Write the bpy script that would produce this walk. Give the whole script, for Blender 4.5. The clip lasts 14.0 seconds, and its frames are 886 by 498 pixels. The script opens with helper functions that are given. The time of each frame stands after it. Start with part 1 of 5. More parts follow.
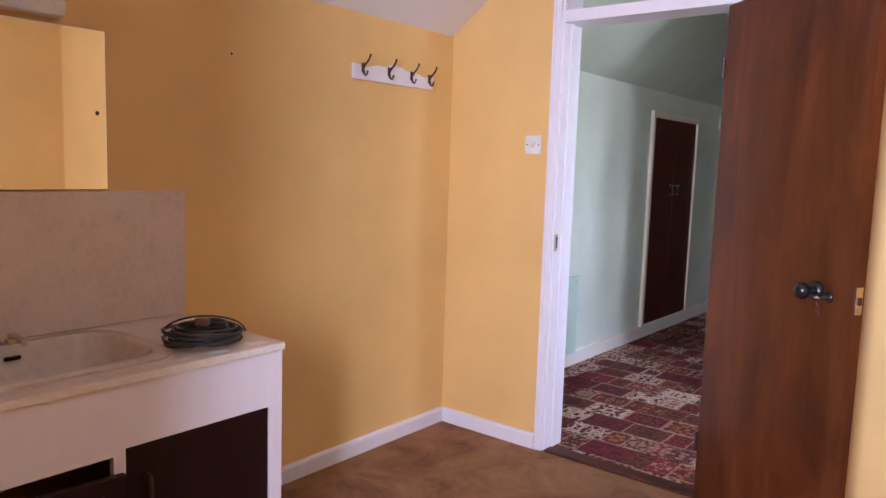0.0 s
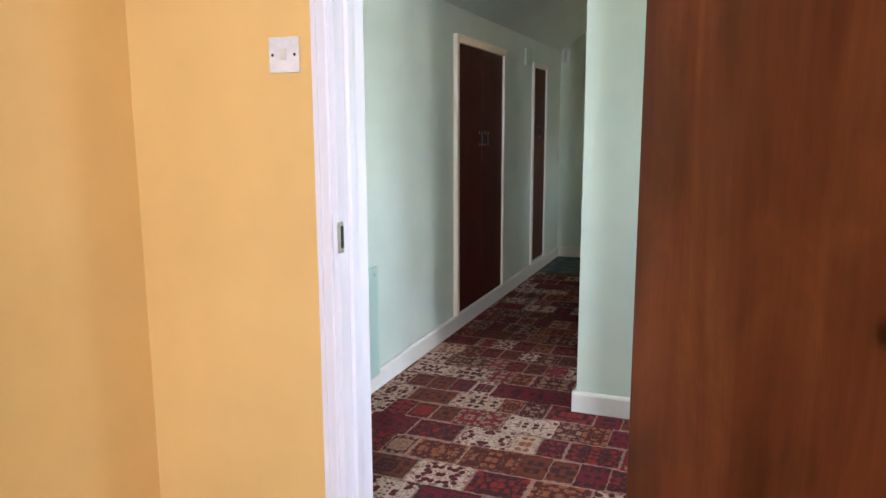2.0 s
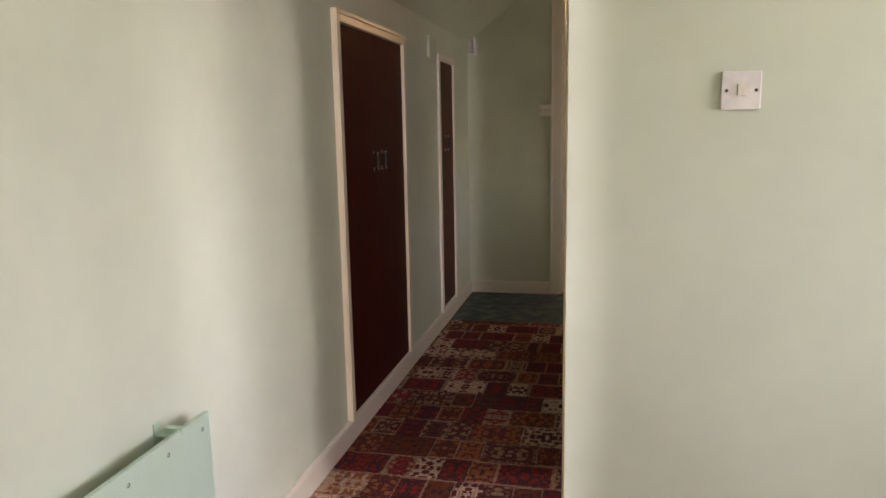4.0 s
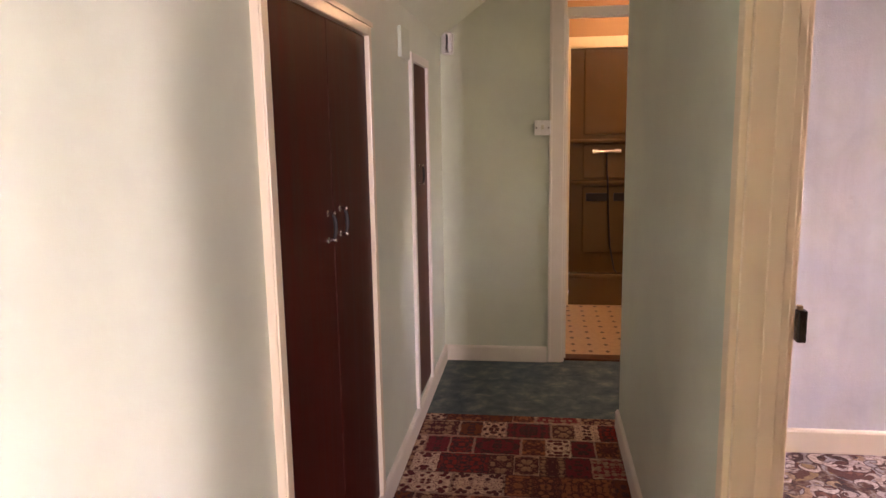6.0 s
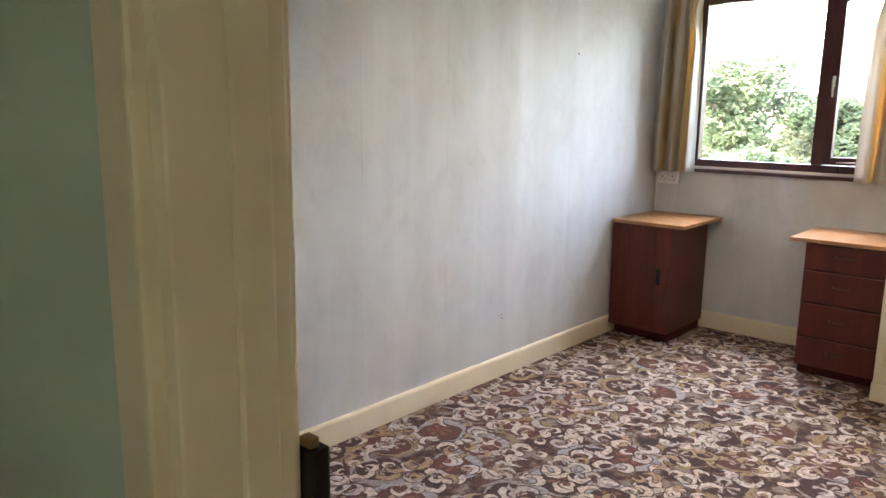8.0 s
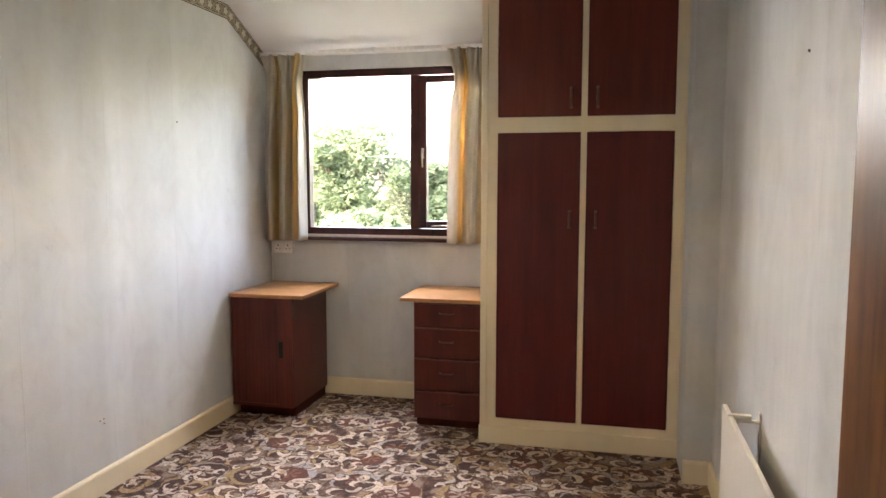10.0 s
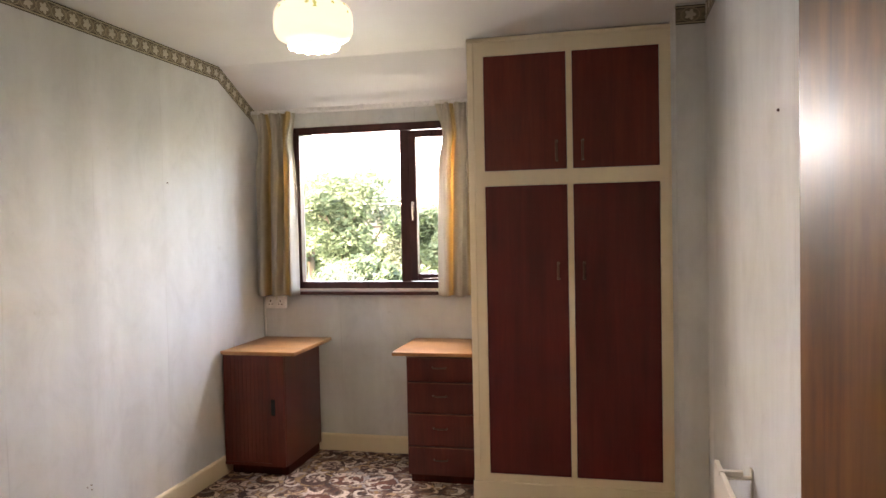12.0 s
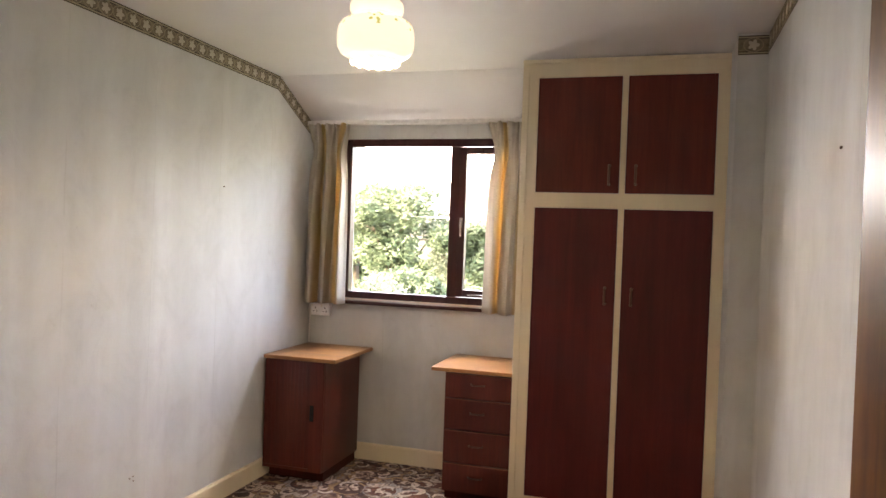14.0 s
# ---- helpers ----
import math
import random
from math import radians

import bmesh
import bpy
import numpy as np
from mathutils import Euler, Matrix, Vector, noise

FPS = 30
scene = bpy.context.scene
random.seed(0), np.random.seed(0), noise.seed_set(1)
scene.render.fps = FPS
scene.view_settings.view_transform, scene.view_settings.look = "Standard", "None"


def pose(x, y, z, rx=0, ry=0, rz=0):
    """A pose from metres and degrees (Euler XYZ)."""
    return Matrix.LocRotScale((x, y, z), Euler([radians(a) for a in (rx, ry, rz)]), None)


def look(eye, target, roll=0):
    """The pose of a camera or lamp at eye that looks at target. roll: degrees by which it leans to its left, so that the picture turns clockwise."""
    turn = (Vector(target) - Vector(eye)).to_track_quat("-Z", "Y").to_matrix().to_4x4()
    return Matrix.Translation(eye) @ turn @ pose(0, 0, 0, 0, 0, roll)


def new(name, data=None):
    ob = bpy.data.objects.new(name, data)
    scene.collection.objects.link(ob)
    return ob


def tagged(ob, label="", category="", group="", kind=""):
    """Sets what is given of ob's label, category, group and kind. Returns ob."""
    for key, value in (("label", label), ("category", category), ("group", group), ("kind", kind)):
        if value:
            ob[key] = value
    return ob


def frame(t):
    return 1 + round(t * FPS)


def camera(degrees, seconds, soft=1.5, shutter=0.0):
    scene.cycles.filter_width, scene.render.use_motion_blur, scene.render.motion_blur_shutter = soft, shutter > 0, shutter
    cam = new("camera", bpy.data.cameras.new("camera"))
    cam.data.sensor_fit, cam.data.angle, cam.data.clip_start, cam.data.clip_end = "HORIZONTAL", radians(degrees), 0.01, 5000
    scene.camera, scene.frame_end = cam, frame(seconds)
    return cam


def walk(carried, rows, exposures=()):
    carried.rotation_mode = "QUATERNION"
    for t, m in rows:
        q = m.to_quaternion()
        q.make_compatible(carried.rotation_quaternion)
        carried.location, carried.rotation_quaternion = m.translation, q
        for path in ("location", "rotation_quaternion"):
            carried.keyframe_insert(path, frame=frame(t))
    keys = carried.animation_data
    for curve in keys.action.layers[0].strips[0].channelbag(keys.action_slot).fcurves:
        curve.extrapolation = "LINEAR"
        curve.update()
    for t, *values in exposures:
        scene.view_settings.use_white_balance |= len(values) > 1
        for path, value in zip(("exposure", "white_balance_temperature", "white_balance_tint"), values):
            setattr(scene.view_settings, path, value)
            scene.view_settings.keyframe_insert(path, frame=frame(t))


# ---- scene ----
cam = camera(63.0, 14.0)
PATH = [
    (0, (2.366, -2.941, 1.347), (1.125, -1.389, 1.12), 1.8),
    (0.5, (2.209, -2.661, 1.343), (1.173, -0.968, 1.098), 0.4),
    (1, (2.045, -2.279, 1.338), (1.145, -0.511, 1.08), 0.4),
    (1.5, (1.792, -1.942, 1.331), (0.98, -0.133, 1.069), -0.4),
    (2, (1.586, -1.576, 1.282), (0.859, 0.257, 0.951), -0.2),
    (2.5, (1.398, -1.195, 1.304), (0.756, 0.661, 0.924), -0.3),
    (3, (1.228, -0.852, 1.342), (0.734, 1.05, 0.972), -1.0),
    (3.5, (1.175, -0.524, 1.369), (0.753, 1.4, 1.025), -0.8),
    (3.7, (1.146, -0.403, 1.369), (0.708, 1.518, 1.027), -1.1),
    (5.8, (0.63, 0.974, 1.491), (0.306, 2.918, 1.153), -1.4),
    (6, (0.605, 1.102, 1.485), (0.337, 3.055, 1.148), -1.0),
    (6.5, (0.559, 1.392, 1.499), (0.541, 3.367, 1.184), 0.1),
    (7, (0.563, 1.659, 1.468), (1.084, 3.566, 1.169), 0.0),
    (7.5, (0.644, 1.915, 1.421), (1.692, 3.584, 1.083), -1.3),
    (8, (0.771, 2.097, 1.385), (2.228, 3.417, 1.019), 0.7),
    (8.5, (0.85, 2.189, 1.388), (2.575, 3.134, 1.028), 0.5),
    (9, (0.976, 2.106, 1.42), (2.825, 2.779, 1.064), -0.0),
    (9.2, (0.967, 2.128, 1.41), (2.856, 2.692, 1.073), 0.2),
    (11.5, (0.982, 2.093, 1.471), (2.93, 2.541, 1.392), -1.1),
    (12, (0.979, 2.073, 1.475), (2.926, 2.527, 1.409), -1.2),
    (12.5, (0.975, 2.074, 1.475), (2.922, 2.525, 1.423), -0.8),
    (13, (0.97, 2.08, 1.479), (2.918, 2.533, 1.444), -0.0),
    (13.5, (0.953, 2.079, 1.467), (2.89, 2.573, 1.451), 1.1),
    (14, (0.962, 2.08, 1.483), (2.878, 2.653, 1.458), 2.1),
]
EXPOSURES = [(0, 5.5, 5800, 34), (0.7, 5.45, 5900, 22), (1.5, 5.6, 6000, 20), (2.5, 5.85, 6300, 20), (3.5, 5.4, 7500, 30), (3.7, 5.5, 7600, 32), (5.8, 6.7, 7700, 52), (6.5, 6.9, 7600, 50), (7.0, 6.75, 7300, 38), (7.5, 6.15, 7000, 18), (8.2, 5.85, 7000, 16), (9, 5.85, 7300, 16), (11.5, 5.75, 8000, 22), (14, 5.7, 8100, 22)]
walk(cam, [(t, look(eye, target, roll)) for t, eye, target, roll in PATH], EXPOSURES)

# ---- light ----
world = bpy.data.worlds.new("sky")
scene.world = world
world.use_nodes = True
wn = world.node_tree.nodes
sky = wn.new("ShaderNodeTexSky")
sky.sky_type = "NISHITA"
sky.sun_disc = False
sky.sun_elevation = radians(42)
sky.sun_rotation = radians(-40.6)
sky.dust_density = 4.0
wn["Background"].inputs["Strength"].default_value = 0.085
world.node_tree.links.new(sky.outputs["Color"], wn["Background"].inputs["Color"])

sun = new("sun", bpy.data.lights.new("sun", "SUN"))
sun.data.energy, sun.data.angle, sun.data.color = 0.5, radians(14), (1.0, 0.96, 0.9)
sun.matrix_world = look((-12, 14, 16.6), (0, 0, 0))


def area_lamp(name, place, target, w, h, energy, color):
    lamp = new(name, bpy.data.lights.new(name, "AREA"))
    lamp.data.shape, lamp.data.size, lamp.data.size_y = "RECTANGLE", w, h
    lamp.data.energy, lamp.data.color = energy, color
    lamp.matrix_world = look(place, target)
    return lamp


def point_lamp(name, place, energy, color, radius):
    lamp = new(name, bpy.data.lights.new(name, "POINT"))
    lamp.data.energy, lamp.data.color, lamp.data.shadow_soft_size = energy, color, radius
    lamp.location = place
    return lamp


DAY = (0.86, 0.93, 1.0)
area_lamp("window_light_yellow_room", (2.39, -4.17, 1.55), (1.9, 0.0, 1.25), 0.38, 1.05, 1.75, DAY).data.spread = radians(134)   # spread narrowed as if by a deep reveal; none is built
area_lamp("window_light_landing", (3.97, 0.85, 1.6), (0.0, 0.9, 1.2), 1.0, 1.1, 0.98, DAY)
# lamp in an assumed, unseen window; brightens the corridor end
area_lamp("assumed_light_passage", (2.17, 5.1, 1.2), (0.0, 5.1, 0.8), 0.4, 0.4, 0.05, (1.0, 0.93, 0.8))
area_lamp("window_light_bedroom", (5.78, 3.62, 2.0), (3.0, 2.15, 0.2), 0.95, 0.26, 0.58, DAY).data.spread = radians(115)   # bright upper sky in the bedroom window
point_lamp("pendant_bulb", (3.30, 3.05, 2.138), 0.5, (1.0, 0.8, 0.55), 0.04)
point_lamp("bathroom_bulb", (1.17, 6.35, 2.32), 0.17, (1.0, 0.66, 0.3), 0.07)

# ---- materials ----


class Mat:
    """A node material under construction."""

    def __init__(self, name, rough=0.5, metal=0.0):
        self.m = bpy.data.materials.new(name)
        self.m.use_nodes = True
        self.t = self.m.node_tree
        self.b = self.t.nodes["Principled BSDF"]
        self.b.inputs["Roughness"].default_value = rough
        self.b.inputs["Metallic"].default_value = metal

    def node(self, kind, **inputs):
        n = self.t.nodes.new(kind)
        for k, v in inputs.items():
            self.put(n.inputs[k], v)
        return n

    def put(self, socket, v):
        if isinstance(v, bpy.types.NodeSocket):
            self.t.links.new(v, socket)
        else:
            socket.default_value = v

    def coords(self, space="Object", scale=(1, 1, 1), loc=(0, 0, 0), rot=(0, 0, 0)):
        if space == "World":
            src = self.node("ShaderNodeNewGeometry").outputs["Position"]
        else:
            src = self.node("ShaderNodeTexCoord").outputs[space]
        mp = self.node("ShaderNodeMapping", Vector=src, Scale=scale, Location=loc, Rotation=rot)
        return mp.outputs["Vector"]

    def noise(self, vec, scale, detail=4.0, rough=0.55, distortion=0.0):
        n = self.node("ShaderNodeTexNoise", Vector=vec, Scale=scale, Detail=detail, Roughness=rough, Distortion=distortion)
        return n.outputs["Fac"]

    def math(self, op, a, b=0.0):
        n = self.t.nodes.new("ShaderNodeMath")
        n.operation = op
        self.put(n.inputs[0], a)
        self.put(n.inputs[1], b)
        return n.outputs[0]

    def ramp(self, fac, stops, hard=False):
        n = self.node("ShaderNodeValToRGB", Fac=fac)
        n.color_ramp.interpolation = "CONSTANT" if hard else "LINEAR"
        e = n.color_ramp.elements
        while len(e) < len(stops):
            e.new(0.5)
        for el, (p, c) in zip(e, stops):
            el.position = p
            el.color = (*c, 1) if len(c) == 3 else c
        return n.outputs["Color"]

    def mix(self, fac, a, b, blend="MIX"):
        n = self.t.nodes.new("ShaderNodeMix")
        n.data_type, n.blend_type = "RGBA", blend
        self.put(n.inputs[0], fac)
        self.put(n.inputs[6], a if isinstance(a, bpy.types.NodeSocket) else (*a, 1))
        self.put(n.inputs[7], b if isinstance(b, bpy.types.NodeSocket) else (*b, 1))
        return n.outputs[2]

    def color(self, c):
        self.put(self.b.inputs["Base Color"], c if isinstance(c, bpy.types.NodeSocket) else (*c, 1))
        return self

    def bump(self, height, strength=0.2, distance=0.002):
        n = self.node("ShaderNodeBump", Height=height, Strength=strength, Distance=distance)
        self.put(self.b.inputs["Normal"], n.outputs["Normal"])
        return self

    def rough(self, v):
        self.put(self.b.inputs["Roughness"], v)
        return self


def grey(v):
    return (v, v, v)


def tint(c, k):
    return tuple(min(1.0, x * k) for x in c)


def paint(name, c, rough=0.5, wear=0.10, grain=220, strength=0.12, space="World"):
    """Painted plaster or wood: faint blotches, fine roller grain."""
    m = Mat(name, rough)
    v = m.coords(space)
    big = m.noise(v, 1.6, 5, 0.6)
    m.color(m.ramp(big, [(0.3, tint(c, 1 - wear)), (0.7, tint(c, 1 + wear * 0.5))]))
    fine = m.noise(v, grain, 3)
    m.bump(fine, strength, 0.001)
    m.rough(m.math("ADD", m.math("MULTIPLY", big, 0.16), rough - 0.08))
    return m.m


def gloss(name, c, rough=0.28):
    """Brushed gloss paint on woodwork, slightly yellowed."""
    m = Mat(name, rough)
    v = m.coords("World", (6, 6, 1.2))
    n = m.noise(v, 5, 4)
    m.color(m.ramp(n, [(0.3, tint(c, 0.965)), (0.7, c)]))
    m.bump(m.noise(m.coords("World"), 160, 2), 0.03, 0.0005)
    return m.m


def wood(name, dark, mid, light, rough=0.3, scale=1.0, along="Z", coat=0.25, figured=0.35, shine=0.3, relief=0.10, polish=0.32, fig=(3.6, 3.6, 1.0)):
    """Veneer with long grain."""
    m = Mat(name, rough)
    k = {"Z": (9, 9, 0.55), "X": (0.55, 9, 9), "Y": (9, 0.55, 9)}[along]
    info = m.node("ShaderNodeObjectInfo").outputs["Random"]
    off = m.node("ShaderNodeCombineXYZ", X=m.math("MULTIPLY", info, 7.0), Y=m.math("MULTIPLY", info, 3.0), Z=0.0)
    v = m.node("ShaderNodeVectorMath", **{})
    v.operation = "ADD"
    m.put(v.inputs[0], m.coords("World", tuple(a * scale for a in k)))
    m.put(v.inputs[1], off.outputs[0])
    vec = v.outputs[0]
    a = m.noise(vec, 1.2, 6, 0.65, 0.6)
    b = m.noise(vec, 7, 4, 0.6)
    f = m.math("ADD", m.math("MULTIPLY", a, 0.75), m.math("MULTIPLY", b, 0.25))
    figure = m.noise(m.coords("World", fig), 2.2, 6, 0.62, 0.8)
    c = m.ramp(f, [(0.34, dark), (0.5, mid), (0.68, light)])
    m.color(m.mix(figured, c, m.ramp(figure, [(0.32, grey(0.50)), (0.52, grey(0.9)), (0.70, grey(1.45))]), "MULTIPLY"))
    m.bump(f if relief > 0.2 else b, relief, 0.001)
    m.rough(m.math("ADD", m.math("MULTIPLY", f, 0.35), rough - 0.16))
    m.b.inputs["Coat Weight"].default_value = coat
    m.b.inputs["Specular IOR Level"].default_value = shine
    m.b.inputs["Coat Roughness"].default_value = polish
    return m.m


def simple(name, c, rough=0.4, metal=0.0):
    m = Mat(name, rough, metal)
    v = m.coords("Object")
    n = m.noise(v, 35, 3)
    m.color(m.ramp(n, [(0.3, tint(c, 0.9)), (0.7, tint(c, 1.06))]))
    m.rough(m.math("ADD", m.math("MULTIPLY", n, 0.12), rough - 0.06))
    return m.m


YELLOW = paint("yellow_emulsion", (0.80, 0.52, 0.18), 0.55)
MINT = paint("mint_emulsion", (0.62, 0.68, 0.555), 0.5)
CEIL = paint("white_ceiling_paint", (0.78, 0.76, 0.74), 0.7, 0.05, 120, 0.3)
WHITE = gloss("white_gloss", (0.80, 0.78, 0.80))
CREAM = gloss("cream_gloss", (0.80, 0.70, 0.52))
# cream gloss with the corridor's warm bounced light put into its colour
CREAM_WARM = gloss("warm_cream_gloss", (0.82, 0.67, 0.46))
CREAM_DULL = gloss("cream_satin", (0.78, 0.73, 0.64), 0.4)
BATHWALL = paint("bathroom_paint", (0.38, 0.23, 0.105), 0.5)
PLASTIC = simple("white_plastic", (0.78, 0.76, 0.74), 0.3)
PLASTIC_OLD = simple("aged_white_plastic", (0.72, 0.68, 0.58), 0.35)
BLACK = simple("black_plastic", (0.012, 0.012, 0.013), 0.25)
CHROME = simple("worn_chrome", (0.75, 0.73, 0.70), 0.2, 1.0)
BRASS = simple("aged_brass", (0.45, 0.33, 0.16), 0.32, 1.0)
DULL_BLACK = simple("dull_black_iron", (0.012, 0.010, 0.010), 0.6)
COPPER = simple("dull_copper", (0.17, 0.095, 0.075), 0.34, 0.9)
BRONZE = simple("dark_bronze", (0.10, 0.06, 0.05), 0.35, 0.8)
CUP = wood("dark_stained_ply", (0.036, 0.0040, 0.0025), (0.056, 0.006, 0.0035), (0.080, 0.010, 0.006), 0.5, 1.0, "Z", 0.0, 0.35, 0.14)
VANITY_DARK = wood("dark_brown_laminate", (0.012, 0.0035, 0.0035), (0.017, 0.005, 0.0045), (0.024, 0.007, 0.006), 0.45, 1.0, "Z", 0.0, 0.2, 0.2)
CUP2 = wood("brown_stained_ply", (0.060, 0.020, 0.012), (0.088, 0.030, 0.017), (0.12, 0.042, 0.024), 0.5, 1.0, "Z", 0.0, 0.35, 0.15)
SAPELE = wood("sapele_veneer", (0.070, 0.0135, 0.0034), (0.098, 0.023, 0.0053), (0.135, 0.039, 0.010), 0.36, 0.9, "Z", 0.2, 0.85, 0.25, 0.10, 0.3, (2.4, 2.4, 0.9))
OAKDOOR = wood("varnished_door_veneer", (0.11, 0.036, 0.010), (0.20, 0.072, 0.020), (0.29, 0.118, 0.036), 0.45, 1.2, "Z", 0.08, 0.6, 0.14, 0.3, 0.26)
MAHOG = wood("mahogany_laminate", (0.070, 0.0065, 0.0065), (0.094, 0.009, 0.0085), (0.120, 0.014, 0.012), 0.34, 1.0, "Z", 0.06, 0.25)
# lighter, more orange copy of MAHOG for the upper doors
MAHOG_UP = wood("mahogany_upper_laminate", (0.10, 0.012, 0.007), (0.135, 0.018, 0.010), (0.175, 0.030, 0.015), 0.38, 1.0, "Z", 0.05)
TEAK = wood("teak_veneer", (0.066, 0.0095, 0.007), (0.094, 0.014, 0.009), (0.128, 0.023, 0.014), 0.35, 1.0, "Z", 0.12)
# paler teak for the strip along each drawer's top edge
TEAK_EDGE = wood("worn_teak_edge", (0.15, 0.05, 0.035), (0.20, 0.075, 0.05), (0.26, 0.10, 0.07), 0.4, 1.0, "Y", 0.0)
# paler, more golden teak than the pedestal bodies
TEAKTOP = wood("teak_top", (0.26, 0.11, 0.042), (0.38, 0.18, 0.07), (0.48, 0.25, 0.11), 0.34, 1.0, "Y", 0.15)
WINFRAME = wood("dark_window_stain", (0.035, 0.009, 0.010), (0.055, 0.014, 0.014), (0.08, 0.022, 0.02), 0.3)
MIRROR = Mat("mirror_glass", 0.02, 1.0).color((0.86, 0.87, 0.85)).m
ENAMEL = simple("beige_ceramic", (0.62, 0.52, 0.40), 0.12)
SHOWER = paint("olive_brown_acrylic", (0.17, 0.105, 0.04), 0.22, 0.08, 60, 0.05)
SHOWER_DARK = simple("dark_acrylic_recess", (0.02, 0.012, 0.007), 0.4)


def glass_material():
    m = Mat("window_glass", 0.0)
    m.color((1, 1, 1))
    m.b.inputs["Transmission Weight"].default_value = 1.0
    m.b.inputs["IOR"].default_value = 1.02
    return m.m


GLASS = glass_material()


def wallpaper():
    """Pale woodchip paper with shiny vertical streaks and yellowed patches."""
    m = Mat("pale_grey_wallpaper", 0.5)
    streak = m.noise(m.coords("World", (1.5, 1.5, 0.10)), 2.2, 4, 0.55)
    fine = m.noise(m.coords("World", (9, 9, 1.6)), 3, 5, 0.6)
    patch = m.noise(m.coords("World"), 1.3, 6, 0.65)
    c = m.ramp(streak, [(0.34, (0.575, 0.585, 0.575)), (0.55, (0.625, 0.635, 0.63)), (0.66, (0.69, 0.70, 0.70))])
    c = m.mix(m.math("MULTIPLY", fine, 0.16), c, (0.52, 0.51, 0.50))
    c = m.mix(m.ramp(patch, [(0.50, grey(0)), (0.72, grey(0.4))]), c, (0.60, 0.575, 0.50))
    smudge = m.noise(m.coords("World"), 5.0, 7, 0.72)
    c = m.mix(m.ramp(smudge, [(0.64, grey(0)), (0.74, grey(0.45))]), c, (0.42, 0.40, 0.37))
    scuff = m.noise(m.coords("World", (1.5, 1.5, 1.0)), 3.0, 8, 0.7, 0.5)
    c = m.mix(0.5, c, m.ramp(scuff, [(0.34, grey(0.80)), (0.5, grey(0.98)), (0.66, grey(1.08))]), "MULTIPLY")
    # butt joints of the paper every 53 cm, slightly wavering
    sep = m.node("ShaderNodeSeparateXYZ", Vector=m.coords("World", (1, 1, 1)))
    waver = m.math("MULTIPLY", m.noise(m.coords("World"), 4.0, 3), 0.02)
    run = m.math("ADD", m.math("ADD", sep.outputs["X"], sep.outputs["Y"]), waver)
    off = m.math("ABSOLUTE", m.math("SUBTRACT", m.math("FRACT", m.math("DIVIDE", run, 0.53)), 0.5))
    joint = m.ramp(off, [(0.0, grey(1)), (0.010, grey(0))])
    worn = m.ramp(m.noise(m.coords("World"), 3.5, 4), [(0.45, grey(0)), (0.6, grey(0.4))])
    c = m.mix(m.math("MULTIPLY", joint, worn), c, (0.44, 0.43, 0.41))
    m.color(c)
    m.rough(m.ramp(streak, [(0.35, grey(0.68)), (0.66, grey(0.52))]))
    m.b.inputs["Specular IOR Level"].default_value = 0.16
    relief = m.math("ADD", m.noise(m.coords("World"), 150, 4), m.math("ADD", m.noise(m.coords("World"), 14, 5), m.math("MULTIPLY", m.noise(m.coords("World", (4, 4, 0.6)), 3.0, 4), 0.6)))
    m.bump(m.math("ADD", relief, m.math("MULTIPLY", joint, 0.6)), 0.32, 0.003)
    return m.m


PAPER = wallpaper()


def stone_panel():
    m = Mat("mottled_stone_laminate", 0.28)
    v = m.coords("World")
    a = m.noise(v, 9, 6, 0.7)
    b = m.noise(v, 60, 4, 0.7)
    f = m.math("ADD", m.math("MULTIPLY", a, 0.6), m.math("MULTIPLY", b, 0.4))
    m.color(m.ramp(f, [(0.36, (0.60, 0.48, 0.39)), (0.5, (0.68, 0.56, 0.46)), (0.66, (0.73, 0.61, 0.51))]))
    return m.m


STONE = stone_panel()


def tan_carpet():
    m = Mat("tan_cord_carpet", 0.95)
    v = m.coords("World")
    a = m.noise(v, 3.2, 6, 0.7, 0.8)
    b = m.noise(v, 240, 3, 0.7)
    f = m.math("ADD", m.math("MULTIPLY", a, 0.8), m.math("MULTIPLY", b, 0.2))
    m.color(m.ramp(f, [(0.36, (0.15, 0.066, 0.028)), (0.5, (0.29, 0.135, 0.055)), (0.66, (0.40, 0.21, 0.10))]))
    m.bump(b, 0.7, 0.006)
    return m.m


def blue_carpet():
    m = Mat("slate_blue_mottled_carpet", 0.95)
    v = m.coords("World")
    a = m.noise(v, 9, 6, 0.68, 0.25)
    b = m.noise(v, 260, 3, 0.7)
    f = m.math("ADD", m.math("MULTIPLY", a, 0.8), m.math("MULTIPLY", b, 0.2))
    m.color(m.ramp(f, [(0.36, (0.035, 0.062, 0.075)), (0.52, (0.075, 0.11, 0.115)), (0.68, (0.20, 0.22, 0.19))]))
    m.bump(b, 0.7, 0.006)
    return m.m


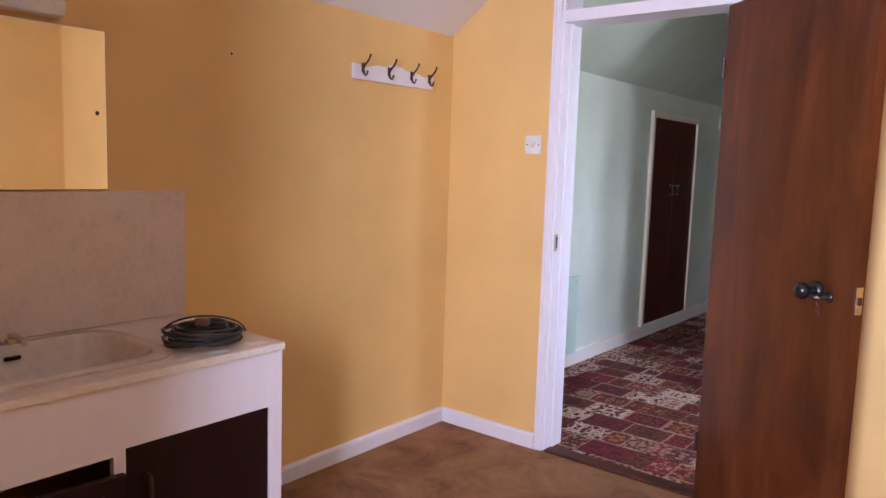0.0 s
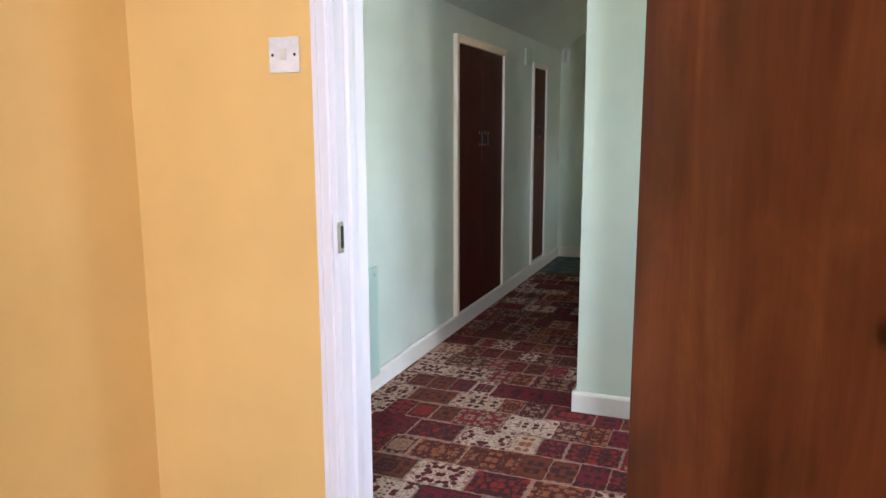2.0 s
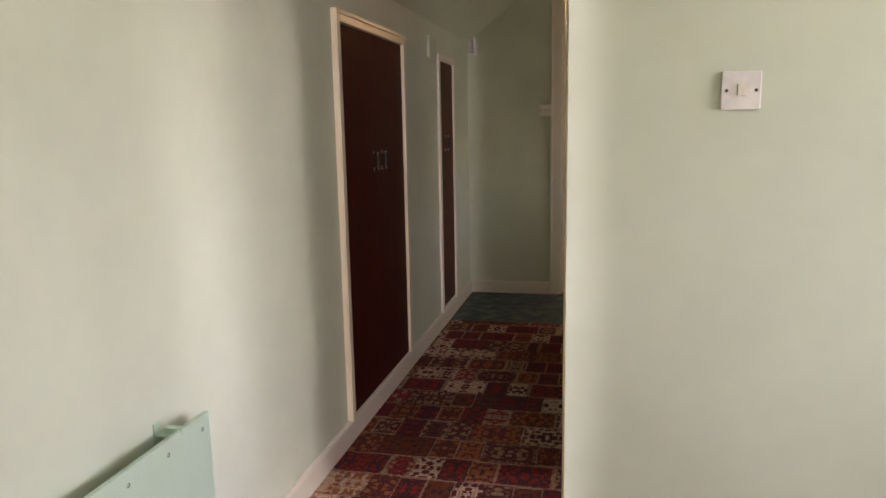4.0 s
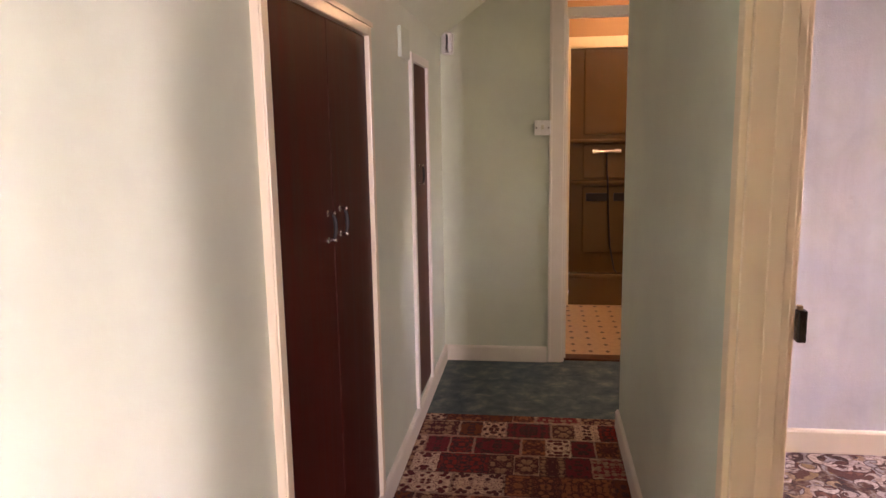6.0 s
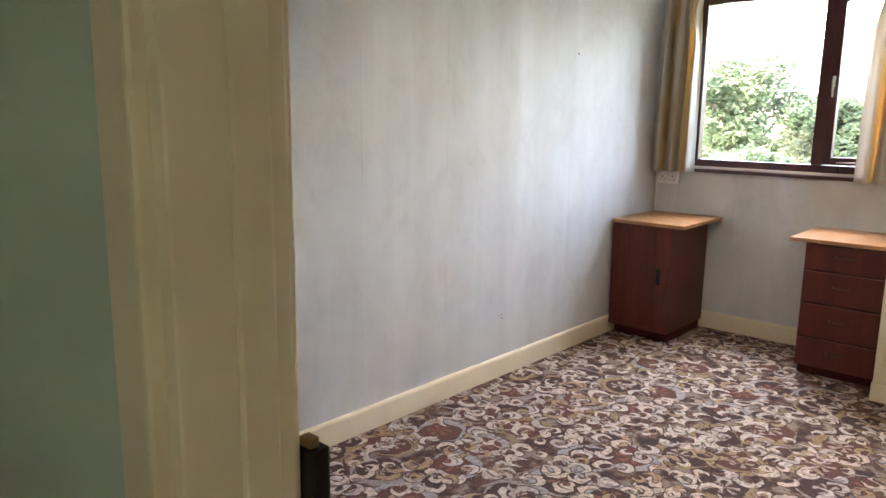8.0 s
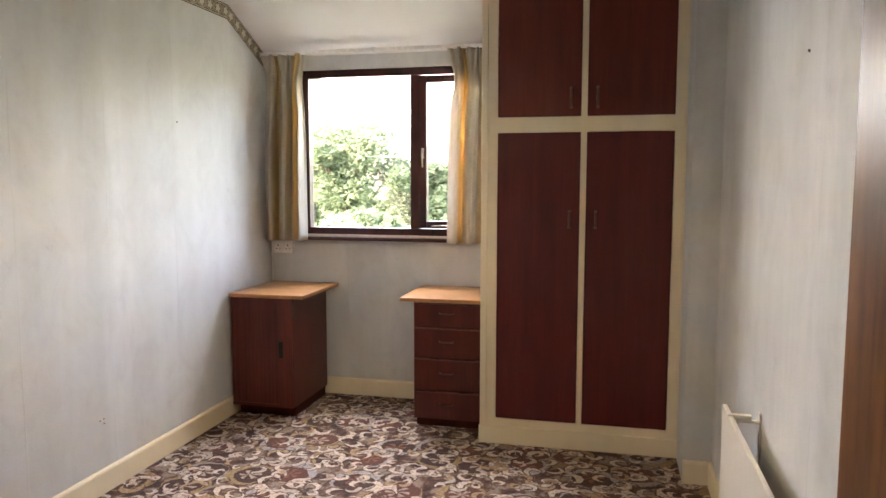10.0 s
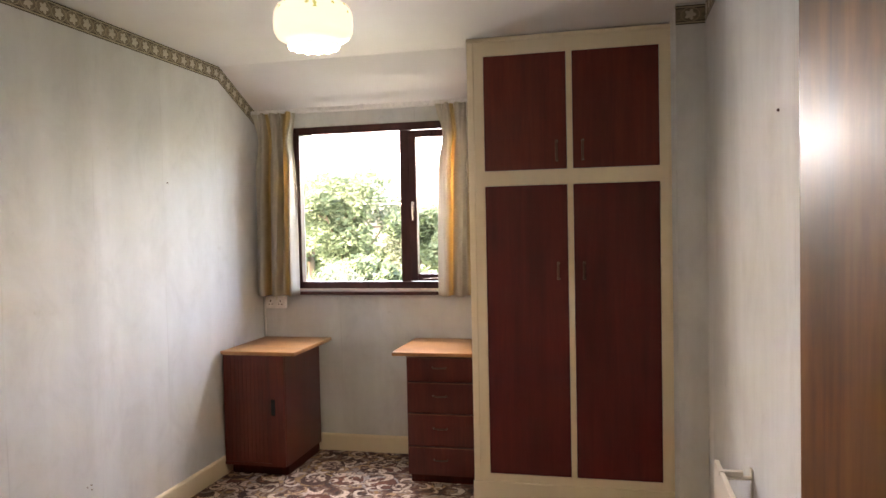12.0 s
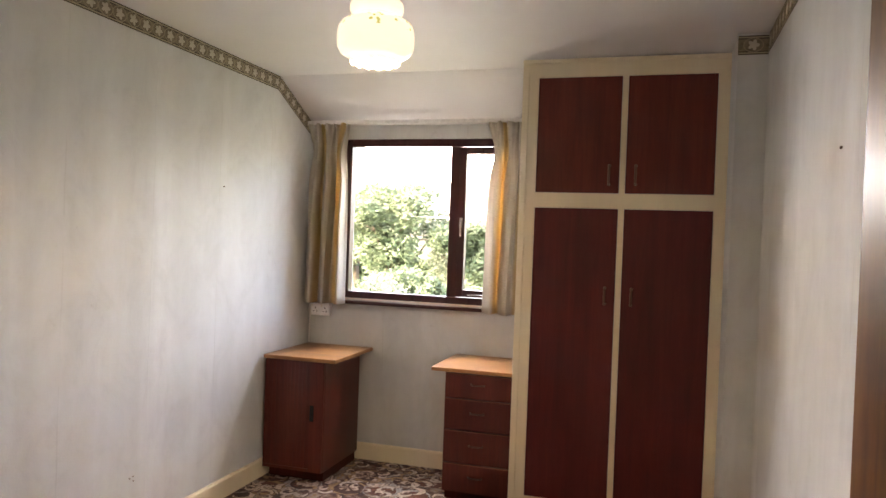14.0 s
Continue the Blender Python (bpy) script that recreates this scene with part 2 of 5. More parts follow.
def patchwork_carpet():
    """Red patchwork of rug-like oblong tiles, each with its own ground and motifs."""
    m = Mat("red_patchwork_carpet", 0.95)
    plain = m.coords("World", loc=(0.03, 0.05, 0))
    stray = m.node("ShaderNodeTexNoise", Vector=plain, Scale=38.0, Detail=2.0)
    v = m.node("ShaderNodeVectorMath")
    v.operation = "MULTIPLY_ADD"
    m.put(v.inputs[0], stray.outputs["Color"])
    v.inputs[1].default_value = (0.018, 0.018, 0.0)
    m.put(v.inputs[2], plain)
    sep = m.node("ShaderNodeSeparateXYZ", Vector=v.outputs[0])
    W, L = 0.225, 0.185
    row = m.math("FLOOR", m.math("DIVIDE", sep.outputs["Y"], L))
    shift = m.math("MULTIPLY", m.math("FRACT", m.math("MULTIPLY", row, 0.37)), W)
    xs = m.math("DIVIDE", m.math("ADD", sep.outputs["X"], shift), W)
    col = m.math("FLOOR", xs)
    first = m.node("ShaderNodeTexWhiteNoise", Vector=m.node("ShaderNodeCombineXYZ", X=col, Y=row, Z=3.0).outputs[0]).outputs["Value"]
    parts = m.math("ADD", 1.0, m.math("GREATER_THAN", first, 0.52))
    xs = m.math("MULTIPLY", xs, parts)
    col = m.math("DIVIDE", m.math("FLOOR", xs), parts)
    fx, fy = m.math("FRACT", xs), m.math("FRACT", m.math("DIVIDE", sep.outputs["Y"], L))
    cell = m.node("ShaderNodeCombineXYZ", X=col, Y=row, Z=0.0).outputs[0]
    wnz = m.node("ShaderNodeTexWhiteNoise", Vector=cell)
    r = wnz.outputs["Value"]
    r2 = m.math("FRACT", m.math("MULTIPLY", r, 17.3))
    ground = m.ramp(r, [(0.0, (0.055, 0.010, 0.012)), (0.17, (0.16, 0.014, 0.022)), (0.30, (0.075, 0.018, 0.014)),
                        (0.48, (0.54, 0.39, 0.30)), (0.58, (0.035, 0.009, 0.011)), (0.70, (0.15, 0.045, 0.022)), (0.80, (0.20, 0.018, 0.026)), (0.92, (0.60, 0.45, 0.36))], True)
    ink = m.ramp(r, [(0.0, (0.30, 0.19, 0.13)), (0.17, (0.035, 0.009, 0.010)), (0.30, (0.30, 0.13, 0.08)),
                     (0.50, (0.05, 0.012, 0.013)), (0.58, (0.24, 0.05, 0.045)), (0.70, (0.035, 0.011, 0.011)), (0.80, (0.32, 0.22, 0.16)), (0.92, (0.085, 0.014, 0.018))], True)
    # flower dots: a mirrored lattice inside each oblong
    mx = m.math("ABSOLUTE", m.math("SUBTRACT", fx, 0.5))
    my = m.math("ABSOLUTE", m.math("SUBTRACT", fy, 0.5))
    pat = m.node("ShaderNodeCombineXYZ", X=m.math("DIVIDE", m.math("MULTIPLY", mx, 6.0), parts), Y=m.math("MULTIPLY", my, 4.2), Z=m.math("MULTIPLY", r2, 20.0))
    vor = m.node("ShaderNodeTexVoronoi", Vector=pat.outputs[0], Scale=1.25, Randomness=0.75)
    dots = m.ramp(vor.outputs["Distance"], [(0.41, grey(1)), (0.47, grey(0))])
    vor2 = m.node("ShaderNodeTexVoronoi", Vector=pat.outputs[0], Scale=3.6, Randomness=0.95)
    small = m.ramp(vor2.outputs["Distance"], [(0.28, grey(0.85)), (0.38, grey(0))])
    c = m.mix(dots, ground, ink)
    c = m.mix(small, c, m.mix(0.25, ink, (0.34, 0.10, 0.08)))
    # borders of the oblongs
    edge = m.math("MAXIMUM", m.math("MULTIPLY", m.math("SUBTRACT", mx, 0.455), 30.0), m.math("MULTIPLY", m.math("SUBTRACT", my, 0.44), 30.0))
    rim = m.ramp(edge, [(0.0, grey(0)), (0.3, grey(1))])
    c = m.mix(m.math("MULTIPLY", rim, 0.45), c, m.mix(m.math("LESS_THAN", r2, 0.55), (0.040, 0.010, 0.012), (0.58, 0.42, 0.33)))
    fib = m.noise(m.coords("World"), 280, 3, 0.75)
    fuzz = m.noise(m.coords("World"), 45, 4, 0.7)
    c = m.mix(m.ramp(fuzz, [(0.42, grey(0)), (0.66, grey(0.5))]), c, (0.075, 0.016, 0.020))
    c = m.node("ShaderNodeHueSaturation", Saturation=1.22, Value=1.22, Color=c).outputs["Color"]
    m.color(m.mix(0.5, c, m.ramp(fib, [(0.3, grey(0.5)), (0.7, grey(1.0))]), "MULTIPLY"))
    m.bump(fib, 0.7, 0.006)
    return m.m


def swirl_carpet():
    """Crescent scrolls and flower heads in cream, rust, gold and grey on dark brown, on a loose lattice."""
    m = Mat("brown_swirl_carpet", 0.95)
    v = m.coords("World")

    def bent(scale, amount, src):
        warp = m.node("ShaderNodeTexNoise", Vector=src, Scale=scale, Detail=2.0)
        w = m.node("ShaderNodeVectorMath")
        w.operation = "MULTIPLY_ADD"
        m.put(w.inputs[0], warp.outputs["Color"])
        w.inputs[1].default_value = (amount, amount, 0.0)
        m.put(w.inputs[2], src)
        return w.outputs[0]

    def motif(vec, scale, randomness, z):
        """Distance, angle and two random numbers of the nearest motif."""
        off = m.node("ShaderNodeVectorMath")
        off.operation = "ADD"
        m.put(off.inputs[0], vec)
        off.inputs[1].default_value = (z * 0.37, z * 0.61, 0.0)
        vor = m.node("ShaderNodeTexVoronoi", Vector=off.outputs[0], Scale=scale, Randomness=randomness)
        vor.voronoi_dimensions = "2D"
        away = m.node("ShaderNodeVectorMath")
        away.operation = "SUBTRACT"
        m.put(away.inputs[0], off.outputs[0])
        m.put(away.inputs[1], vor.outputs["Position"])
        xy = m.node("ShaderNodeSeparateXYZ", Vector=away.outputs[0])
        rnd = m.node("ShaderNodeSeparateXYZ", Vector=vor.outputs["Color"])
        ang = m.math("ADD", m.math("ARCTAN2", xy.outputs["Y"], xy.outputs["X"]), m.math("MULTIPLY", rnd.outputs["X"], 6.28))
        return vor.outputs["Distance"], ang, rnd.outputs["Y"], rnd.outputs["Z"]

    vec = bent(9.0, 0.040, bent(30.0, 0.024, bent(75.0, 0.010, v)))

    def scroll(scale, z, radius, shift, bite, randomness=0.75, grow=0.0):
        """A crescent in each cell: a disc with a shifted disc bitten out of it, turned at random."""
        d, ang, a, b = motif(vec, scale, randomness, z)
        d = m.math("DIVIDE", d, scale)
        x, y = m.math("MULTIPLY", d, m.math("COSINE", ang)), m.math("MULTIPLY", d, m.math("SINE", ang))
        x = m.math("SUBTRACT", x, shift)
        away = m.math("SQRT", m.math("ADD", m.math("MULTIPLY", x, x), m.math("MULTIPLY", y, y)))
        inside = m.math("LESS_THAN", d, radius + grow)
        return m.math("MULTIPLY", inside, m.math("GREATER_THAN", away, bite - grow)), d, ang, a, b

    tone = m.noise(vec, 11.0, 3.0, 0.6)
    c = m.ramp(tone, [(0.0, (0.034, 0.017, 0.017)), (0.44, (0.10, 0.038, 0.028)), (0.50, (0.18, 0.11, 0.075)), (0.55, (0.29, 0.23, 0.20)), (0.63, (0.33, 0.21, 0.10))], True)
    # wide grey or gold rings round rust flower heads
    ring, d, ang, a, b = scroll(3.7, 0.0, 0.118, 0.020, 0.095)
    c = m.mix(m.math("LESS_THAN", d, 0.102), c, m.ramp(a, [(0.0, (0.055, 0.024, 0.020)), (0.45, (0.13, 0.042, 0.030))], True))
    c = m.mix(ring, c, m.ramp(b, [(0.0, (0.40, 0.38, 0.38)), (0.45, (0.34, 0.30, 0.28)), (0.7, (0.36, 0.24, 0.12))], True))
    petals = m.math("MULTIPLY", m.math("LESS_THAN", d, 0.055), m.math("GREATER_THAN", m.math("SINE", m.math("MULTIPLY", ang, 6.0)), 0.1))
    c = m.mix(petals, c, m.ramp(b, [(0.0, (0.26, 0.10, 0.065)), (0.5, (0.46, 0.34, 0.28))], True))
    # thick cream scrolls with a dark outline, then smaller ones in cream, tan and pink
    for scale, z, radius, shift, bite in ((6.6, 1.0, 0.058, 0.024, 0.045), (9.3, 2.3, 0.042, 0.017, 0.031), (12.5, 4.1, 0.027, 0.012, 0.016)):
        edge, d, ang, a, b = scroll(scale, z, radius, shift, bite, 0.85, 0.006)
        fill = scroll(scale, z, radius, shift, bite, 0.85)[0]
        some = m.math("GREATER_THAN", a, 0.30 if scale < 10 else 0.5)
        c = m.mix(m.math("MULTIPLY", some, m.math("MULTIPLY", edge, 0.85 if scale < 10 else 0.4)), c, (0.055, 0.024, 0.021))
        c = m.mix(m.math("MULTIPLY", some, fill), c, m.ramp(b, [(0.0, (0.70, 0.56, 0.47)), (0.4, (0.54, 0.45, 0.39)), (0.6, (0.44, 0.30, 0.18)), (0.78, (0.68, 0.58, 0.51))], True))
    fib = m.noise(v, 280, 3, 0.75)
    tuft = m.noise(v, 60, 4, 0.7)
    c = m.mix(m.ramp(tuft, [(0.44, grey(0)), (0.62, grey(0.55))]), c, (0.11, 0.055, 0.042))
    m.color(m.mix(0.5, c, m.ramp(fib, [(0.3, grey(0.55)), (0.7, grey(1.0))]), "MULTIPLY"))
    m.bump(fib, 0.7, 0.006)
    return m.m


TAN, SLATE, PATCH, SWIRL = tan_carpet(), blue_carpet(), patchwork_carpet(), swirl_carpet()


def diamond_vinyl():
    """Cream sheet vinyl printed with small dark diamonds on a lattice."""
    m = Mat("cream_vinyl", 0.3)
    v = m.coords("World")
    a = m.noise(v, 25, 5, 0.7)
    ground = m.ramp(a, [(0.35, (0.55, 0.40, 0.24)), (0.65, (0.68, 0.53, 0.34))])
    sep = m.node("ShaderNodeSeparateXYZ", Vector=v)
    dx = m.math("ABSOLUTE", m.math("SUBTRACT", m.math("FRACT", m.math("DIVIDE", sep.outputs["X"], 0.11)), 0.5))
    dy = m.math("ABSOLUTE", m.math("SUBTRACT", m.math("FRACT", m.math("DIVIDE", sep.outputs["Y"], 0.15)), 0.5))
    spot = m.math("LESS_THAN", m.math("ADD", dx, dy), 0.17)
    m.color(m.mix(spot, ground, (0.09, 0.05, 0.025)))
    return m.m


VINYL = diamond_vinyl()

# ---- building blocks ----


def box(bm, x0, y0, z0, x1, y1, z1, bevel=0.0, turn=None):
    m = Matrix.Translation(((x0 + x1) / 2, (y0 + y1) / 2, (z0 + z1) / 2)) @ Matrix.Diagonal((abs(x1 - x0), abs(y1 - y0), abs(z1 - z0), 1))
    made = bmesh.ops.create_cube(bm, size=1, matrix=m)["verts"]
    if bevel > 0:
        edges = list({e for v in made for e in v.link_edges})
        made = bmesh.ops.bevel(bm, geom=edges, offset=bevel, segments=2, affect="EDGES", profile=0.6)["verts"]
    if turn is not None:
        bmesh.ops.transform(bm, matrix=turn, verts=[v for v in made if v.is_valid])
    return bm


def tube(bm, points, r, sides=8, cap=True):
    """A round bar along points."""
    pts = [Vector(p) for p in points]
    rings = []
    for i, p in enumerate(pts):
        d = (pts[min(i + 1, len(pts) - 1)] - pts[max(i - 1, 0)]).normalized()
        u = d.orthogonal().normalized() if i == 0 else (last - d * last.dot(d)).normalized()
        last = u
        w = d.cross(u)
        rad = r[i] if isinstance(r, (list, tuple)) else r
        rings.append([bm.verts.new(p + (u * math.cos(a) + w * math.sin(a)) * rad) for a in (2 * math.pi * k / sides for k in range(sides))])
    for a, b in zip(rings, rings[1:]):
        for k in range(sides):
            bm.faces.new((a[k], a[(k + 1) % sides], b[(k + 1) % sides], b[k]))
    if cap:
        bm.faces.new(rings[0][::-1])
        bm.faces.new(rings[-1])
    return bm


def lathe(bm, profile, sides=24, matrix=None, wave=0.0, waves=0):
    """A turned shape round z from (radius, height) pairs."""
    rings = []
    for r, z in profile:
        ring = []
        for k in range(sides):
            a = 2 * math.pi * k / sides
            rr = r
            if callable(wave):
                rr, zz = wave(r, z, a)
            else:
                zz = z
            ring.append(bm.verts.new((rr * math.cos(a), rr * math.sin(a), zz)))
        rings.append(ring)
    made = [v for ring in rings for v in ring]
    for a, b in zip(rings, rings[1:]):
        for k in range(sides):
            bm.faces.new((a[k], a[(k + 1) % sides], b[(k + 1) % sides], b[k]))
    if matrix is not None:
        bmesh.ops.transform(bm, matrix=matrix, verts=made)
    return bm


def finish(bm, name, material, smooth=False):
    bmesh.ops.recalc_face_normals(bm, faces=bm.faces[:])
    me = bpy.data.meshes.new(name)
    bm.to_mesh(me)
    bm.free()
    me.materials.append(material)
    if smooth:
        for p in me.polygons:
            p.use_smooth = True
        me.set_sharp_from_angle(angle=radians(40))
    return me


def part(name, bm, material, parent=None, label="", smooth=False, local=False):
    """Links a bmesh as one mesh under its thing; local: the mesh is given in the thing's own axes."""
    ob = new(name, finish(bm, name, material, smooth))
    if parent is not None:
        ob.parent = parent
        if not local:
            top = parent.parent.matrix_world if parent.parent else parent.matrix_world
            ob.matrix_parent_inverse = top.inverted() if not parent.parent else Matrix.Identity(4)
    if label:
        tagged(ob, label)
    return ob


def thing(name, place, label, category, group="", m=None):
    ob = new(name)
    ob.empty_display_size = 0.1
    ob.matrix_world = m if m is not None else Matrix.Translation(place)
    bpy.context.view_layer.update()
    return tagged(ob, label, category, group)


def block(name, b, material, parent=None, bevel=0.003, label="", local=False):
    return part(name, box(bmesh.new(), *b, bevel), material, parent, label, False, local)


def structure(name, bm, material, label, category, smooth=False):
    return tagged(part(name, bm, material, None, "", smooth), label, category, "", "structure")


def slab(axis, p0, p1, u0, u1, z0, z1, holes=()):
    """A wall across axis x or y from p0 to p1, with holes (u0, u1, z0, z1) right through."""
    bm = bmesh.new()
    us = sorted({u0, u1, *[h[0] for h in holes], *[h[1] for h in holes]})
    zs = sorted({z0, z1, *[h[2] for h in holes], *[h[3] for h in holes]})
    us = [u for u in us if u0 <= u <= u1]
    zs = [z for z in zs if z0 <= z <= z1]
    solid = {}
    for i in range(len(us) - 1):
        for j in range(len(zs) - 1):
            uc, zc = (us[i] + us[i + 1]) / 2, (zs[j] + zs[j + 1]) / 2
            solid[i, j] = not any(h[0] < uc < h[1] and h[2] < zc < h[3] for h in holes)

    def vert(p, u, z):
        return bm.verts.new((p, u, z) if axis == "x" else (u, p, z))

    def quad(*pts):
        bm.faces.new([vert(*p) for p in pts])

    for (i, j), s in solid.items():
        if not s:
            continue
        a, b, c, d = us[i], us[i + 1], zs[j], zs[j + 1]
        quad((p0, a, c), (p0, b, c), (p0, b, d), (p0, a, d))
        quad((p1, a, c), (p1, b, c), (p1, b, d), (p1, a, d))
        if not solid.get((i - 1, j)):
            quad((p0, a, c), (p1, a, c), (p1, a, d), (p0, a, d))
        if not solid.get((i + 1, j)):
            quad((p0, b, c), (p1, b, c), (p1, b, d), (p0, b, d))
        if not solid.get((i, j - 1)):
            quad((p0, a, c), (p1, a, c), (p1, b, c), (p0, b, c))
        if not solid.get((i, j + 1)):
            quad((p0, a, d), (p1, a, d), (p1, b, d), (p0, b, d))
    bmesh.ops.remove_doubles(bm, verts=bm.verts[:], dist=0.0005)
    return bm


def prism(profile, y0, y1):
    """A solid with an (x, z) outline, along y."""
    bm = bmesh.new()
    a = [bm.verts.new((x, y0, z)) for x, z in profile]
    b = [bm.verts.new((x, y1, z)) for x, z in profile]
    bm.faces.new(a)
    bm.faces.new(b[::-1])
    for k in range(len(a)):
        bm.faces.new((a[k], a[(k + 1) % len(a)], b[(k + 1) % len(a)], b[k]))
    return bm


# ---- plan ----
H = 2.46           # flat ceiling
XA = 0.04          # west wall of the yellow room
XE = 4.45          # east wall of the yellow room
YS = -4.2          # south wall of the yellow room
D0, D1 = 0.658, 1.463    # yellow room doorway
DZ = 2.03          # door heads
YF = 1.575         # landing wall that faces the yellow room
YR = 1.645          # bedroom south wall
XC = 0.99         # east wall of the corridor
XB = 1.08          # bedroom side of that wall
B0, B1 = 1.785, 2.550    # bedroom doorway
YL = 4.37          # bedroom north wall
PX, PY = 4.46, 1.776     # corner of the pier beside the wardrobe
XW = 5.45          # bedroom window wall
YE = 5.54          # end of the corridor
T0, T1 = 0.73, 1.49    # bathroom doorway
BZ = 2.13

# floors
structure("floor_yellow_room", box(bmesh.new(), XA - 0.1, YS, -0.12, XE, 0.04, 0.0), TAN, "worn tan brown mottled carpet floor", "floor")
structure("floor_landing", box(bmesh.new(), -0.1, 0.06, -0.12, 4.0, YF, 0.0), PATCH, "red patchwork patterned carpet of the landing", "floor")
structure("floor_corridor", box(bmesh.new(), -0.1, YF, -0.12, XC, 4.65, 0.0), PATCH, "red patchwork patterned carpet along the corridor", "floor")
structure("floor_corridor_end", box(bmesh.new(), -0.1, 4.65, -0.12, 2.3, 5.60, 0.0), SLATE, "slate blue mottled carpet by the bathroom door", "floor")
structure("floor_bedroom", box(bmesh.new(), XC, YR - 0.06, -0.12, XW, YL + 0.02, 0.0), SWIRL, "brown and cream swirl patterned bedroom carpet", "floor")
structure("floor_bathroom", box(bmesh.new(), -0.1, 5.66, -0.12, 2.3, 7.9, 0.0), VINYL, "cream vinyl bathroom floor with small dark diamonds", "floor")

# yellow room
WY = (2.14, 2.64, 0.95, 2.15)
structure("wall_yellow_west", slab("x", XA - 0.1, XA, YS, 0.0, 0.0, 2.6), YELLOW, "yellow painted plaster wall behind the vanity", "wall")
structure("wall_yellow_north", slab("y", 0.0, 0.05, XA - 0.1, XE + 0.1, 0.0, 2.6, [(D0, D1, 0.0, 2.34)]), YELLOW, "yellow painted plaster wall with the doorway", "wall")
structure("wall_yellow_south", slab("y", YS - 0.1, YS, XA - 0.1, XE + 0.1, 0.0, 2.6, [WY]), YELLOW, "yellow painted wall with a window", "wall")
# unseen block, added to keep window light off the vanity end
structure("wall_yellow_light_block", box(bmesh.new(), XA, YS, 0.0, 1.5, -2.95, 2.6), YELLOW, "plain yellow block added out of view to shade the wall", "wall")
structure("wall_yellow_east", slab("x", XE, XE + 0.1, YS, 0.0, 0.0, 2.6), YELLOW, "plain yellow painted wall", "wall")
structure("ceiling_yellow_room", prism([(XA, 2.0), (0.66, H), (XE, H), (XE, H + 0.08), (0.63, H + 0.08), (XA - 0.1, 2.02)], YS, 0.0), CEIL, "white sloping ceiling of the yellow room", "ceiling")

# landing and corridor
WP = (4.85, 5.35, 0.95, 1.45)
WL = (0.3, 1.4, 0.95, 2.15)
structure("wall_landing_south", slab("y", 0.055, 0.153, -0.1, 4.1, 0.0, 2.6, [(D0, D1, 0.0, 2.34)]), MINT, "mint green painted wall round the doorway", "wall")
structure("wall_corridor_west", slab("x", -0.1, 0.0, 0.10, YE, 0.0, 2.6, [(2.66, 3.60, 0.10, 1.79), (4.50, 4.92, 0.12, 1.78)]), MINT, "mint green painted wall with two cupboards", "wall")
structure("wall_landing_north", slab("y", YF, 1.615, XC, 4.1, 0.0, 2.6), MINT, "mint green painted wall with a light switch", "wall")
structure("wall_landing_east", slab("x", 4.0, 4.1, 0.10, YF, 0.0, 2.6, [WL]), MINT, "mint green painted wall with a window", "wall")
structure("wall_corridor_east", slab("x", XC, 1.045, 1.615, 4.55, 0.0, 2.6, [(B0, B1, 0.0, BZ)]), MINT, "mint green painted corridor wall with the bedroom doorway", "wall")
structure("wall_corridor_end", slab("y", YE, 5.59, -0.1, 2.3, 0.0, 2.6, [(T0, T1, 0.0, 2.40)]), MINT, "mint green painted end wall with the bathroom doorway", "wall")
structure("ceiling_corridor", prism([(0.0, 2.0), (0.62, H), (1.04, H), (1.04, H + 0.08), (0.6, H + 0.08), (-0.1, 2.02)], 0.10, YE), MINT, "mint green painted sloping ceiling of the corridor", "ceiling")
structure("ceiling_landing", box(bmesh.new(), 1.04, 0.10, H, 4.0, YF, H + 0.08), CEIL, "white ceiling of the landing", "ceiling")
structure("ceiling_passage", box(bmesh.new(), 1.04, 4.55, H, 2.2, YE, H + 0.08), CEIL, "white ceiling of the passage", "ceiling")

structure("wall_corridor_return", slab("y", 4.48, 4.55, 1.045, 2.3, 0.0, 2.6), MINT, "mint green painted wall round the corner", "wall")
structure("wall_corridor_far_east", slab("x", 2.2, 2.3, 4.55, YE, 0.0, 2.6, [WP]), MINT, "mint green painted wall with a small assumed window", "wall")

# bedroom
WB = (2.95, 4.14, 1.06, 2.14)
structure("wall_bedroom_west", slab("x", 1.046, XB, YR, YL, 0.0, 2.6, [(B0, B1, 0.0, BZ)]), PAPER, "pale grey papered wall beside the door", "wall")
structure("wall_bedroom_south", slab("y", 1.62, YR, 1.05, XW + 0.2, 0.0, 2.6), PAPER, "pale papered wall with yellowed streaks", "wall")
structure("wall_bedroom_north", slab("y", YL, YL + 0.1, 1.05, XW + 0.2, 0.0, 2.6), PAPER, "pale grey papered wall with streaks", "wall")
structure("wall_bedroom_east", slab("x", XW, XW + 0.2, YR, YL, 0.0, 2.6, [WB]), PAPER, "pale grey papered wall under the window", "wall")
structure("ceiling_bedroom", prism([(1.05, H), (4.96, H), (XW, 2.23), (XW + 0.1, 2.23), (XW + 0.1, H + 0.08), (1.05, H + 0.08)], YR, YL), CEIL, "white ceiling that slopes down to the window", "ceiling")
structure("pier_bedroom", box(bmesh.new(), PX, YR + 0.002, 0.0, 4.7555, PY, H), PAPER, "narrow papered pier beside the wardrobe", "wall")

